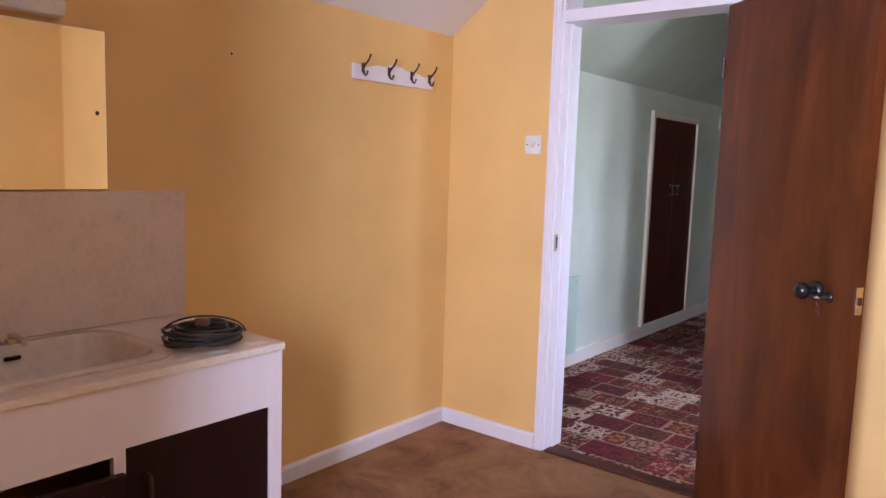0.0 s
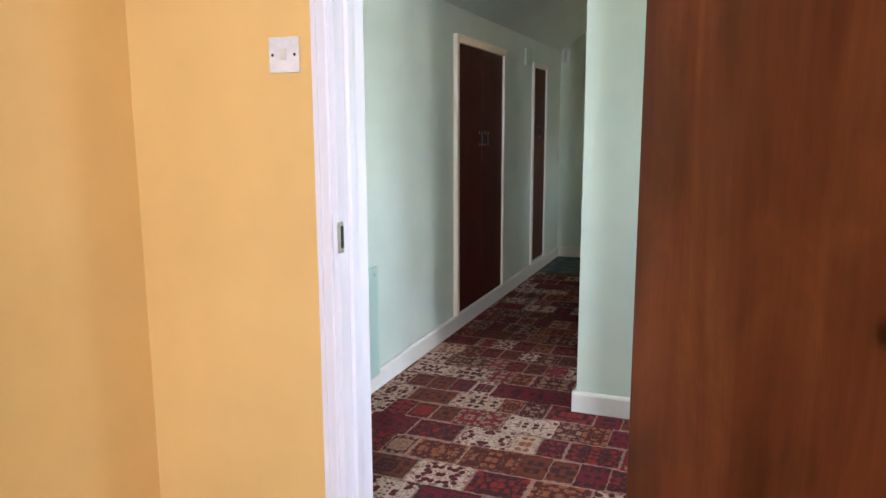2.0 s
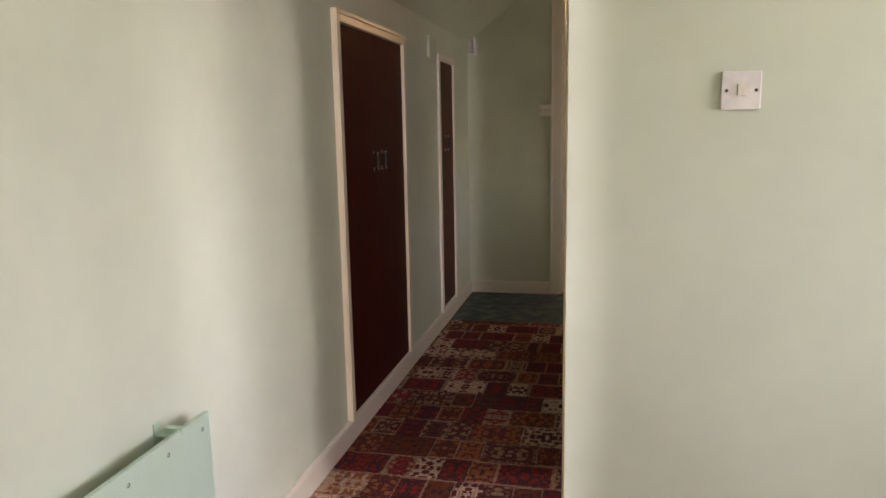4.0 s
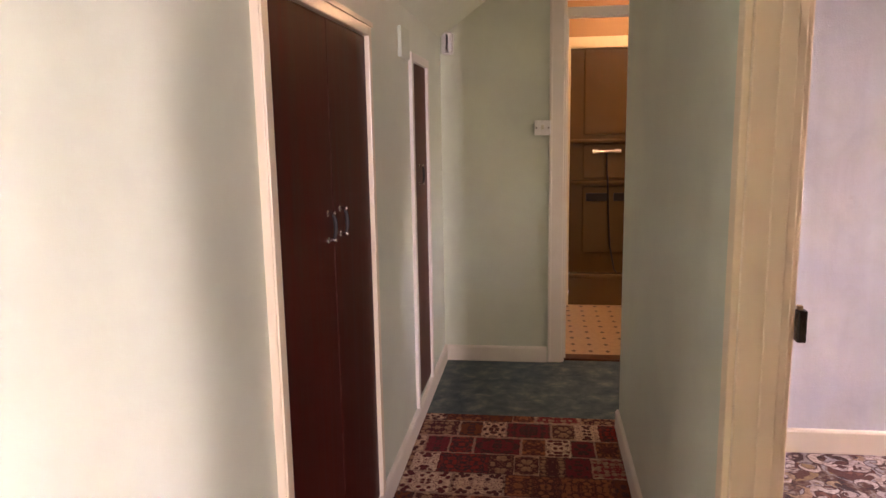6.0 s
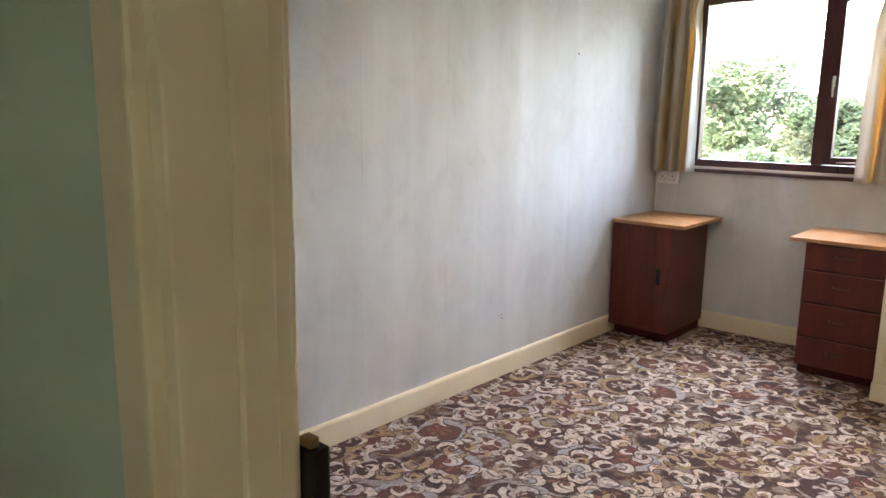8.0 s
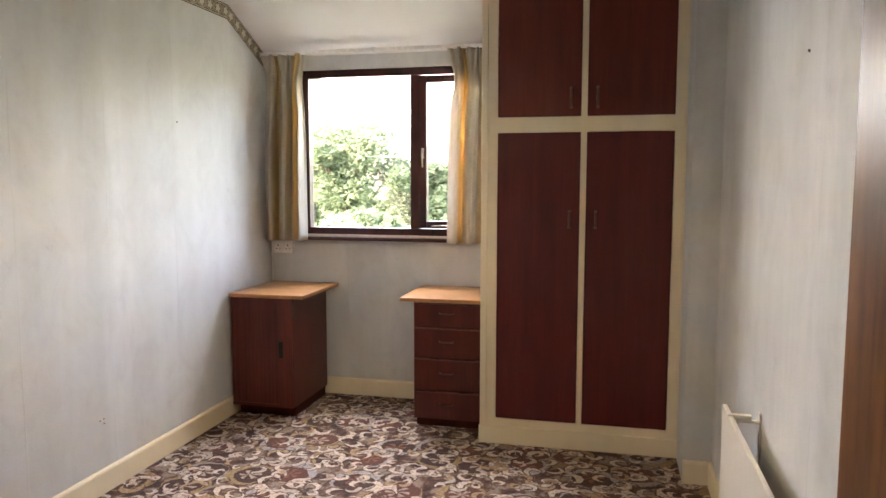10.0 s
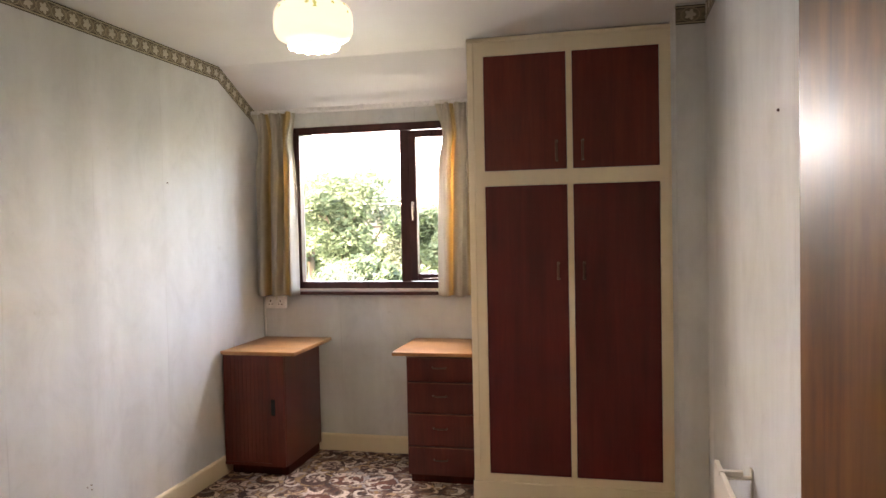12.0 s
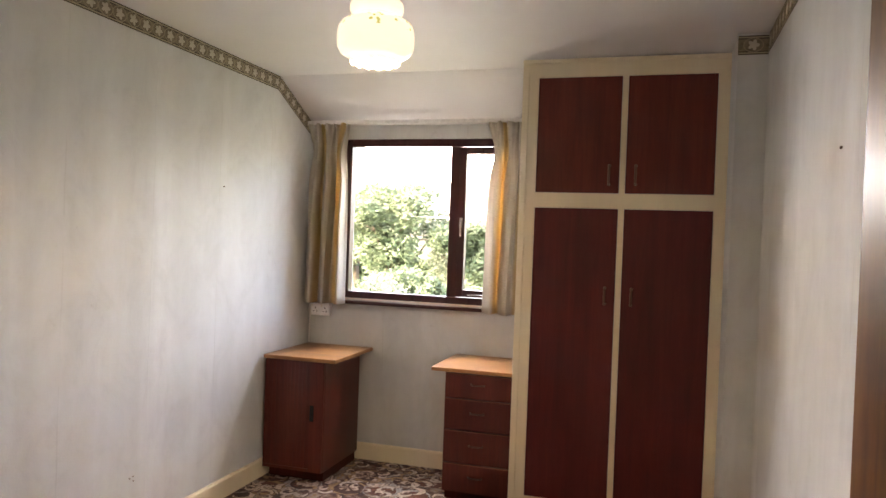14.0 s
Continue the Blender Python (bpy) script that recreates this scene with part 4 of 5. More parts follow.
def switch_plate(name, m, label, rocker=True, deep=0.009, w=0.086, h=0.086):
    """A plate in its own axes: x across, y out of the wall, z up."""
    s = thing(name, (0, 0, 0), label, "switch", "", m)
    part("plate", box(bmesh.new(), -w / 2, 0.0005, -h / 2, w / 2, deep, h / 2, 0.003), PLASTIC, s, "", False, True)
    if rocker:
        part("rocker", box(bmesh.new(), -0.009, deep - 0.001, -0.014, 0.009, deep + 0.004, 0.014, 0.002, Matrix.Rotation(radians(5), 4, "X")), PLASTIC_OLD, s, "", False, True)
    for sx in (-1, 1):
        part("screw", lathe(bmesh.new(), [(0.0, 0.0), (0.0035, 0.0), (0.004, -0.001)], 10, Matrix.Translation((sx * w * 0.37, deep + 0.0012, 0)) @ Matrix.Rotation(radians(-90), 4, "X")), BRONZE, s, "", False, True)
    return s


switch_plate("light_switch", pose(0.542, 0.0, 1.461, 0, 0, 180), "white plastic light switch on the yellow wall")
switch_plate("light_switch", pose(1.378, YF, 1.437, 0, 0, 180), "white plastic light switch on the mint wall")
switch_plate("light_switch", pose(0.612, YE, 1.461, 0, 0, 180), "white surface mounted switch box beside the bathroom", True, 0.036, 0.098, 0.088)

# ---- landing and corridor ----
MINT_BOX = gloss("mint_painted_plastic", (0.54, 0.60, 0.48), 0.5)
MINTGLOSS = gloss("mint_gloss", (0.50, 0.66, 0.54), 0.3)


def radiator(name, m, length, z0, z1, material, label, spots, y0=0.062):
    """A flat panel radiator in its own axes: x along, y out of the wall, z up."""
    r = thing(name, (0, 0, 0), label, "radiator", "", m)
    y1 = y0 + 0.016
    part("panel", box(bmesh.new(), 0, y0, z0, length, y1, z1, 0.004), material, r, "", False, True)
    if spots:
        for i in range(int((length - 0.08) / 0.05)):
            part("weld_spot", lathe(bmesh.new(), [(0.0, -0.001), (0.004, -0.0005), (0.006, 0.0)], 8, Matrix.Translation((0.04 + i * 0.05, y1 + 0.0006, z1 - 0.035)) @ Matrix.Rotation(radians(-90), 4, "X")), BRONZE if i % 3 == 0 else material, r, "", False, True)
    for x in (0.12, length - 0.12):
        bm = bmesh.new()
        box(bm, x - 0.014, 0.001, z0 + 0.05, x + 0.014, 0.006, z1 + 0.012, 0.001)
        box(bm, x - 0.014, 0.006, z1 - 0.02, x + 0.014, y0, z1 - 0.015)
        box(bm, x - 0.010, 0.03, z1 - 0.012, x + 0.010, y1 + 0.002, z1 + 0.004, 0.001)
        part("bracket", bm, material, r, "", False, True)
    bm = bmesh.new()
    yc = y0 + 0.008
    tube(bm, [(length - 0.004, yc, z0 + 0.03), (length + 0.025, yc, z0 + 0.03), (length + 0.032, yc, z0 + 0.02), (length + 0.032, yc, 0.012)], 0.0075, 8)
    lathe(bm, [(0.0, 0.05), (0.013, 0.048), (0.015, 0.02), (0.012, 0.0), (0.0, 0.0)], 12, Matrix.Translation((length + 0.03, yc, z0 + 0.025)))
    part("valve", bm, CHROME, r, "metal valve and pipe", True, True)
    return r


rad1 = radiator("radiator", pose(0.0, 1.40, 0, 0, 0, -90) , 0.95, 0.115, 0.645, MINTGLOSS, "flat mint green painted panel radiator on the wall", True)
rad2 = radiator("radiator", pose(2.02, YR, 0), 1.51, 0.13, 0.668, CREAM_DULL, "flat cream painted panel radiator on the bedroom wall", False, 0.085)


def bow_handle(leaf, x, y, z0, z1, out, bow, ends, label):
    """A bow pull with a turned ferrule and foot at each end."""
    h = part("handle", tube(bmesh.new(), [(x + out * 0.020, y, z0 + 0.004), (x + out * 0.024, y, z0 + 0.02), (x + out * 0.025, y, (z0 + z1) / 2), (x + out * 0.024, y, z1 - 0.02), (x + out * 0.020, y, z1 - 0.004)], [0.005, 0.006, 0.0068, 0.006, 0.005], 8), bow, leaf, label, True)
    for z in (z0, z1):
        bm = lathe(bmesh.new(), [(0.0, 0.026), (0.005, 0.025), (0.0062, 0.020), (0.0045, 0.012), (0.005, 0.005), (0.0095, 0.003), (0.0095, 0.0)], 12,
                   Matrix.Translation((x, y, z)) @ Matrix.Rotation(radians(90 * out), 4, "Y"))
        part("ferrule", bm, ends, leaf, "", True)
    return h


cup1 = thing("cupboard", (0, 3.11, 0.1), "built-in corridor cupboard with two dark brown doors", "cupboard")
for b in ((-0.004, 2.605, 0.098, 0.020, 2.66, 1.838), (-0.004, 3.60, 0.098, 0.020, 3.640, 1.838), (-0.004, 2.66, 1.79, 0.020, 3.60, 1.838)):
    block("frame", b, CREAM, cup1, 0.004)
for b in ((0.0201, 2.605, 0.098, 0.026, 2.622, 1.838), (0.0201, 2.622, 1.822, 0.026, 3.64, 1.838)):
    block("moulding", b, CREAM, cup1, 0.002)
block("back", (-0.099, 2.66, 0.10, -0.092, 3.60, 1.79), CUP2, cup1, 0)
for y0, y1 in ((2.6615, 3.1385), (3.1415, 3.5985)):
    leaf = block("door", (-0.02, y0, 0.1015, 0.004, y1, 1.7885), CUP, cup1, 0.002, "dark brown plywood door")
    bow_handle(leaf, 0.004, 3.075 if y0 < 3 else 3.20, 1.168, 1.245, 1, DULL_BLACK, CHROME, "black bow handle with chrome ends")

cup2 = thing("cupboard", (0, 4.7, 0.12), "narrow built-in cupboard with a brown door", "cupboard")
for b in ((-0.004, 4.455, 0.10, 0.016, 4.50, 1.82), (-0.004, 4.92, 0.10, 0.016, 4.965, 1.82), (-0.004, 4.50, 1.78, 0.016, 4.92, 1.82)):
    block("frame", b, CREAM_DULL, cup2, 0.003)
block("back", (-0.099, 4.50, 0.12, -0.092, 4.92, 1.78), CUP2, cup2, 0)
leaf = block("door", (-0.02, 4.5015, 0.1215, 0.002, 4.9185, 1.7785), CUP2, cup2, 0.002, "brown plywood door")
bow_handle(leaf, 0.002, 4.66, 1.20, 1.29, 1, DULL_BLACK, CHROME, "black bow handle with chrome ends")
jb = thing("junction_box", (0, 4.3, 1.78), "pale green painted junction box high on the wall", "junction box")
block("cover", (0.0005, 4.205, 1.775, 0.018, 4.40, 1.905), MINT_BOX, jb, 0.006)
pir = thing("motion_detector", (0.045, YE, 1.9), "white plastic alarm detector high in the corner", "alarm sensor")
bm = bmesh.new()
rp = [rounded_ring(bm, 0.046, 0, hx, hz, 0.018, d) for hx, hz, d in ((0.034, 0.066, 0.0005), (0.034, 0.066, 0.03), (0.029, 0.060, 0.042), (0.012, 0.04, 0.046))]
for a, b in zip(rp, rp[1:]):
    for k in range(len(a)):
        bm.faces.new((a[k], a[(k + 1) % len(a)], b[(k + 1) % len(b)], b[k]))
bm.faces.new(rp[-1])
bmesh.ops.transform(bm, matrix=Matrix.Translation((0, YE, 1.966)) @ Matrix.Rotation(radians(90), 4, "X"), verts=bm.verts[:])
part("case", bm, PLASTIC, pir, "", True)

# ---- bathroom ----
shower = thing("shower_cubicle", (1.24, 7.3, 0), "olive brown moulded acrylic shower cubicle with ledges", "shower")
block("tray", (0.832, 7.035, 0.0, 1.648, 7.70, 0.10), SHOWER, shower, 0.004)
block("riser", (0.834, 7.025, 0.001, 1.646, 7.0345, 0.22), SHOWER, shower, 0.002)
block("tray_lip", (0.832, 7.012, 0.221, 1.648, 7.11, 0.262), SHOWER, shower, 0.014)
block("back_panel", (0.832, 7.66, 0.10, 1.648, 7.70, 2.25), SHOWER, shower, 0.002)
block("side_panel", (0.832, 7.101, 0.10, 0.845, 7.66, 2.25), SHOWER, shower, 0.002)
block("side_panel", (1.635, 7.101, 0.10, 1.648, 7.66, 2.25), SHOWER, shower, 0.002)
block("upper_panel", (0.97, 7.635, 1.38, 1.52, 7.6598, 2.12), SHOWER, shower, 0.014)
block("ledge", (0.846, 7.585, 1.315, 1.634, 7.6598, 1.345), SHOWER, shower, 0.008)
block("niche_panel", (0.97, 7.64, 1.0, 1.52, 7.6598, 1.305), SHOWER, shower, 0.010)
block("ledge", (0.846, 7.57, 0.955, 1.634, 7.6598, 0.985), SHOWER, shower, 0.008)
block("lower_panel", (0.97, 7.64, 0.33, 1.52, 7.6598, 0.93), SHOWER, shower, 0.014)
for x0, x1 in ((1.0, 1.19), (1.24, 1.46)):
    block("slot", (x0, 7.618, 0.80, x1, 7.6398, 0.87), SHOWER_DARK, shower, 0.006, "dark soap slot")
mixer = thing("shower_mixer", (1.17, 7.63, 1.24), "chrome bar shower mixer with a hose", "shower mixer")
bm = bmesh.new()
tube(bm, [(1.075, 7.60, 1.235), (1.265, 7.60, 1.235)], 0.016, 12)
for x in (1.075, 1.265):
    tube(bm, [(x - 0.028, 7.60, 1.235), (x + 0.028, 7.60, 1.235)], 0.025, 12)
    tube(bm, [(x, 7.60, 1.235), (x, 7.641, 1.235)], 0.012, 10)
part("bar", bm, CHROME, mixer, "", True)
part("hose", tube(bmesh.new(), [(1.17, 7.59, 1.22), (1.172, 7.575, 1.1), (1.18, 7.555, 0.98), (1.19, 7.55, 0.7), (1.21, 7.555, 0.4), (1.25, 7.56, 0.2), (1.3, 7.55, 0.12), (1.36, 7.52, 0.11)], 0.007, 8), SHOWER_DARK, mixer, "", True)
sf = tagged(thing("shower_surround", (1.24, 7.03, 0), "cream painted trim round the shower alcove", "trim"), kind="structure")
block("head_trim", (0.775, 7.008, 2.06, 1.71, 7.0295, 2.145), CREAM, sf, 0.003)
block("side_trim", (0.79, 7.010, 0.0, 0.83, 7.0295, 2.06), CREAM, sf, 0.003)
block("side_trim", (1.65, 7.010, 0.0, 1.69, 7.0295, 2.06), CREAM, sf, 0.003)


def glow(name, c, strength):
    m = Mat(name, 0.3)
    m.color((0.8, 0.78, 0.72))
    m.b.inputs["Emission Color"].default_value = (*c, 1)
    m.b.inputs["Emission Strength"].default_value = strength
    return m.m


bl = thing("ceiling_light", (1.13, 6.35, 2.40), "round glass ceiling light, switched on", "ceiling light")
part("base", lathe(bmesh.new(), [(0.0, 2.419), (0.10, 2.419), (0.10, 2.40), (0.0, 2.40)], 24, Matrix.Translation((1.17, 6.35, 0))), PLASTIC, bl, "", True)
part("shade", lathe(bmesh.new(), [(0.092, 2.40), (0.115, 2.392), (0.12, 2.38), (0.10, 2.36), (0.06, 2.348), (0.0, 2.345)], 28, Matrix.Translation((1.17, 6.35, 0))), glow("lit_opal_glass", (1.0, 0.70, 0.34), 0.12), bl, "lit opal glass", True)

# ---- bedroom: wardrobe ----
wardrobe = thing("wardrobe", (5.1, 2.28, 0), "built-in cream painted wardrobe with four mahogany doors", "wardrobe")
WX = 4.772
COLS = ((2.290, 2.722), (1.830, 2.262))
ROWS = ((0.140, 1.675), (1.753, 2.357))
part("front_frame", slab("x", WX, WX + 0.02, 1.752, 2.808, 0.0, 2.445, [(a, b, c, d) for a, b in COLS for c, d in ROWS]), CREAM, wardrobe, "cream gloss painted frame")
block("side_panel", (WX + 0.0205, 2.79, 0.0, XW - 0.001, 2.808, 2.24), CREAM_DULL, wardrobe, 0.001)
block("side_panel", (WX + 0.0205, 1.752, 0.0, XW - 0.001, 1.77, 2.24), CREAM_DULL, wardrobe, 0.001)
block("plinth", (WX - 0.016, 1.752, 0.0, WX - 0.0005, 2.812, 0.098), CREAM, wardrobe, 0.005)
block("edge_moulding", (WX - 0.010, 2.772, 0.099, WX - 0.0005, 2.806, 2.43), CREAM, wardrobe, 0.004)
block("edge_moulding", (WX - 0.010, 1.753, 0.099, WX - 0.0005, 1.787, 2.43), CREAM, wardrobe, 0.004)
block("cornice", (WX - 0.012, 1.752, 2.4305, WX - 0.0005, 2.808, 2.452), CREAM, wardrobe, 0.004)
for ci, (a, b) in enumerate(COLS):
    for ri, (c, d) in enumerate(ROWS):
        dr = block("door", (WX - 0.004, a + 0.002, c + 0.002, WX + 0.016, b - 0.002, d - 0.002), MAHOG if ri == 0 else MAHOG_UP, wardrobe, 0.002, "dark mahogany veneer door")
        hy = a + 0.052 if ci == 0 else b - 0.052
        z0, z1 = ((1.185, 1.265), (1.80, 1.895))[ri]
        bow_handle(dr, WX - 0.004, hy, z0, z1, -1, COPPER, COPPER, "dull copper bow handle")

# ---- bedroom: desk pedestals ----
desk1 = thing("desk_pedestal", (5.13, 4.15, 0), "teak desk pedestal with a slatted sliding door", "desk")
block("top", (4.85, 3.878, 0.730, 5.432, 4.352, 0.752), TEAKTOP, desk1, 0.003, "paler teak top")
block("body", (4.884, 3.955, 0.065, 5.40, 4.350, 0.7295), TEAK, desk1, 0.002)
block("plinth", (4.93, 3.97, 0.0, 5.40, 4.335, 0.0645), CUP, desk1, 0.001)
block("front_stile", (4.866, 3.956, 0.066, 4.8835, 4.045, 0.729), TEAK, desk1, 0.002)
block("front_rail", (4.866, 4.0455, 0.066, 4.8835, 4.349, 0.085), TEAK, desk1, 0.002)
for i in range(12):
    y = 4.0458 + i * 0.0253
    block("slat", (4.870, y, 0.0855, 4.8835, y + 0.0248, 0.7285), TEAK, desk1, 0.0015)
block("finger_slot", (4.8625, 4.014, 0.372, 4.8657, 4.040, 0.468), BLACK, desk1, 0.0008, "dark finger slot")

desk2 = thing("drawer_pedestal", (5.15, 3.03, 0), "teak pedestal with four drawers beside the wardrobe", "desk")
block("top", (4.905, 2.813, 0.735, 5.432, 3.303, 0.757), TEAKTOP, desk2, 0.003, "paler teak top")
block("body", (4.945, 2.815, 0.05, 5.40, 3.228, 0.7345), TEAK, desk2, 0.002)
block("plinth", (4.96, 2.82, 0.0, 5.40, 3.215, 0.0495), CUP, desk2, 0.001)
for z0, z1 in ((0.052, 0.214), (0.222, 0.404), (0.412, 0.584), (0.592, 0.728)):
    dw = block("drawer", (4.926, 2.822, z0, 4.9445, 3.222, z1), TEAK, desk2, 0.002)
    block("drawer_lip", (4.923, 2.823, z1 - 0.006, 4.9258, 3.221, z1 - 0.001), TEAK_EDGE, dw, 0.001)
    zc = (z0 + z1) / 2 + 0.012
    part("handle", tube(bmesh.new(), [(4.926, 3.07, zc), (4.912, 3.065, zc - 0.002), (4.910, 3.03, zc - 0.003), (4.912, 2.995, zc - 0.002), (4.926, 2.99, zc)], 0.0045, 8), BRONZE, dw, "", True)

# ---- bedroom: window ----
win = tagged(thing("window_3", (XW, 3.5, 1.06), "dark stained wooden window with an opening casement", "window"), kind="structure")
FX0, FX1 = XW + 0.02, XW + 0.085
Y0, Y1, Z0, Z1 = WB
for b in ((FX0, Y0, Z0, FX1, Y0 + 0.05, Z1), (FX0, Y1 - 0.05, Z0, FX1, Y1, Z1), (FX0, Y0 + 0.05, Z0, FX1, Y1 - 0.05, Z0 + 0.055),
          (FX0, Y0 + 0.05, Z1 - 0.05, FX1, Y1 - 0.05, Z1), (FX0, 3.335, Z0 + 0.055, FX1, 3.395, Z1 - 0.05)):
    block("window_frame", b, WINFRAME, win, 0.004)
for b in ((FX0 - 0.012, 3.285, Z0 + 0.06, FX1 - 0.02, 3.333, Z1 - 0.055), (FX0 - 0.012, 3.005, Z0 + 0.06, FX1 - 0.02, 3.05, Z1 - 0.055),
          (FX0 - 0.012, 3.05, Z0 + 0.06, FX1 - 0.02, 3.285, Z0 + 0.105), (FX0 - 0.012, 3.05, Z1 - 0.10, FX1 - 0.02, 3.285, Z1 - 0.055)):
    block("casement", b, WINFRAME, win, 0.004)
for b in ((FX0 + 0.03, 3.395, Z0 + 0.055, FX0 + 0.034, Y1 - 0.05, Z1 - 0.05), (FX0 + 0.02, 3.05, Z0 + 0.105, FX0 + 0.024, 3.285, Z1 - 0.10)):
    pane = block("pane", b, GLASS, win, 0)
    pane.visible_shadow = False
bm = bmesh.new()
tube(bm, [(FX0 - 0.012, 3.31, 1.60), (FX0 - 0.032, 3.31, 1.60), (FX0 - 0.034, 3.309, 1.58), (FX0 - 0.03, 3.307, 1.51)], [0.008, 0.008, 0.007, 0.005], 8)
box(bm, FX0 - 0.016, 3.30, 1.56, FX0 - 0.0118, 3.32, 1.63, 0.002)
part("catch", bm, CHROME, win, "metal window catch", True)
bm = bmesh.new()
tube(bm, [(FX0 - 0.02, 3.25, Z0 + 0.075), (FX0 - 0.028, 3.16, Z0 + 0.078), (FX0 - 0.02, 3.07, Z0 + 0.075)], 0.005, 8)
part("stay", bm, CHROME, win, "metal casement stay", True)
block("window_sill", (XW - 0.045, 2.815, 1.034, XW - 0.0005, 4.365, 1.056), WINFRAME, win, 0.004, "dark stained window board")
# thin pale strip that draws the highlight along the sill top
block("sill_highlight", (XW + 0.0005, Y0 + 0.001, Z0 + 0.001, FX0 - 0.013, Y1 - 0.001, Z0 + 0.012), CREAM_DULL, win, 0.001)


def curtain_material():
    """Cream lined cotton that daylight shines through, its gold glow also coloured in."""
    m = Mat("cream_curtain_cotton", 0.85)
    c = m.ramp(m.noise(m.coords("World", (14, 14, 0.8)), 3, 3), [(0.35, (0.52, 0.48, 0.40)), (0.65, (0.62, 0.58, 0.50))])
    across = m.node("ShaderNodeSeparateXYZ", Vector=m.node("ShaderNodeTexCoord").outputs["UV"]).outputs["X"]
    # backlit glow of the thin folds, painted as gold bands
    glow_band = m.math("ABSOLUTE", m.math("SUBTRACT", m.math("FRACT", m.math("MULTIPLY", across, 2.1)), 0.5))
    gold = m.ramp(glow_band, [(0.08, grey(1)), (0.24, grey(0))])
    c = m.mix(gold, c, (0.58, 0.42, 0.20))
    n = m.noise(m.coords("World"), 300, 3)
    m.color(m.mix(0.3, c, m.ramp(n, [(0.3, grey(0.6)), (0.7, grey(1))]), "MULTIPLY"))
    m.bump(n, 0.3, 0.002)
    tr = m.node("ShaderNodeBsdfTranslucent", Color=m.mix(gold, (0.62, 0.56, 0.46), (0.82, 0.55, 0.22)))
    mixer = m.node("ShaderNodeMixShader", Fac=0.3)
    m.t.links.new(m.b.outputs[0], mixer.inputs[1])
    m.t.links.new(tr.outputs[0], mixer.inputs[2])
    m.t.links.new(mixer.outputs[0], m.t.nodes["Material Output"].inputs["Surface"])
    return m.m


CURTAIN = curtain_material()


def curtain(y0, y1, z0, z1, seed, flare0, flare1):
    """A gathered curtain: folds that spread towards the hem under a pinched heading."""
    r = random.Random(seed)
    cols, rows = 90, 26
    ph = r.uniform(0, 6)
    me = bpy.data.meshes.new("fabric")
    verts, faces, us = [], [], []
    for j in range(rows + 1):
        v = j / rows
        z = z0 + (z1 - z0) * v
        spread = 1 - v
        a, b = y0 - flare0 * spread, y1 + flare1 * spread
        for i in range(cols + 1):
            u = i / cols
            head = max(0.0, (v - 0.90) / 0.10)
            waist = math.exp(-((v - 0.84) / 0.10) ** 2)
            wide = 1.0 + 0.10 * head - 0.16 * waist
            bow = 0.02 * math.sin(v * 3.1 + ph)
            y = (a + b) / 2 + (b - a) * (u - 0.5) * wide + 0.014 * math.sin(u * 19 + ph) * (1 - waist) + bow * (1 - abs(2 * u - 1)) * 0.6
            amp = 0.012 + 0.034 * min(1.0, spread * 2.2)
            s = math.sin(u * 2 * math.pi * 2.9 + ph + 0.5 * math.sin(v * 2.6 + ph))
            wave = math.copysign(abs(s) ** 0.7, s) + 0.22 * math.sin(u * 2 * math.pi * 7.3 + ph * 2 + v * 2.4) * (0.3 + v)
            pinch = 0.016 * math.sin(u * 2 * math.pi * 8) * max(0.0, (v - 0.72) / 0.28)
            verts.append((XW - 0.105 + amp * wave + pinch, y, z + 0.004 * math.sin(u * 30 + ph) * (1 if j == rows else 0)))
            us.append(u)
    w = cols + 1
    for j in range(rows):
        for i in range(cols):
            faces.append((j * w + i, j * w + i + 1, (j + 1) * w + i + 1, (j + 1) * w + i))
    me.from_pydata(verts, [], faces)
    layer = me.uv_layers.new(name="cloth")
    for loop in me.loops:
        layer.data[loop.index].uv = (us[loop.vertex_index], 0)
    for p in me.polygons:
        p.use_smooth = True
    me.materials.append(CURTAIN)
    c = thing("curtain", (XW - 0.1, (y0 + y1) / 2, z1), "cream cotton curtain with a pleated heading, drawn open", "curtain", "bedroom curtains")
    ob = new("fabric", me)
    ob.parent = c
    ob.matrix_parent_inverse = c.matrix_world.inverted()
    solid = ob.modifiers.new("thickness", "SOLIDIFY")
    solid.thickness = 0.002
    for k in range(7):
        y = y0 + (y1 - y0) * (k + 0.5) / 7
        bm = bmesh.new()
        tube(bm, [(XW - 0.105, y, z1 - 0.03), (XW - 0.118, y, z1 - 0.012), (XW - 0.105, y, z1 + 0.006), (XW - 0.10, y, z1 - 0.006)], 0.0015, 6)
        part("curtain_hook", bm, PLASTIC, c, "", True)
    return c


curtain(4.06, 4.335, 1.035, 2.225, 3, 0.0, 0.022)
curtain(2.83, 3.10, 1.035, 2.225, 8, 0.0, 0.02)
rail = thing("curtain_rail", (XW - 0.1, 3.6, 2.235), "white plastic curtain rail above the window", "curtain rail")
block("track", (XW - 0.115, 2.815, 2.222, XW - 0.095, 4.365, 2.245), PLASTIC, rail, 0.003)
for y in (2.95, 3.6, 4.25):
    block("bracket", (XW - 0.11, y - 0.01, 2.2455, XW - 0.0005, y + 0.01, 2.252), PLASTIC, rail, 0.001)


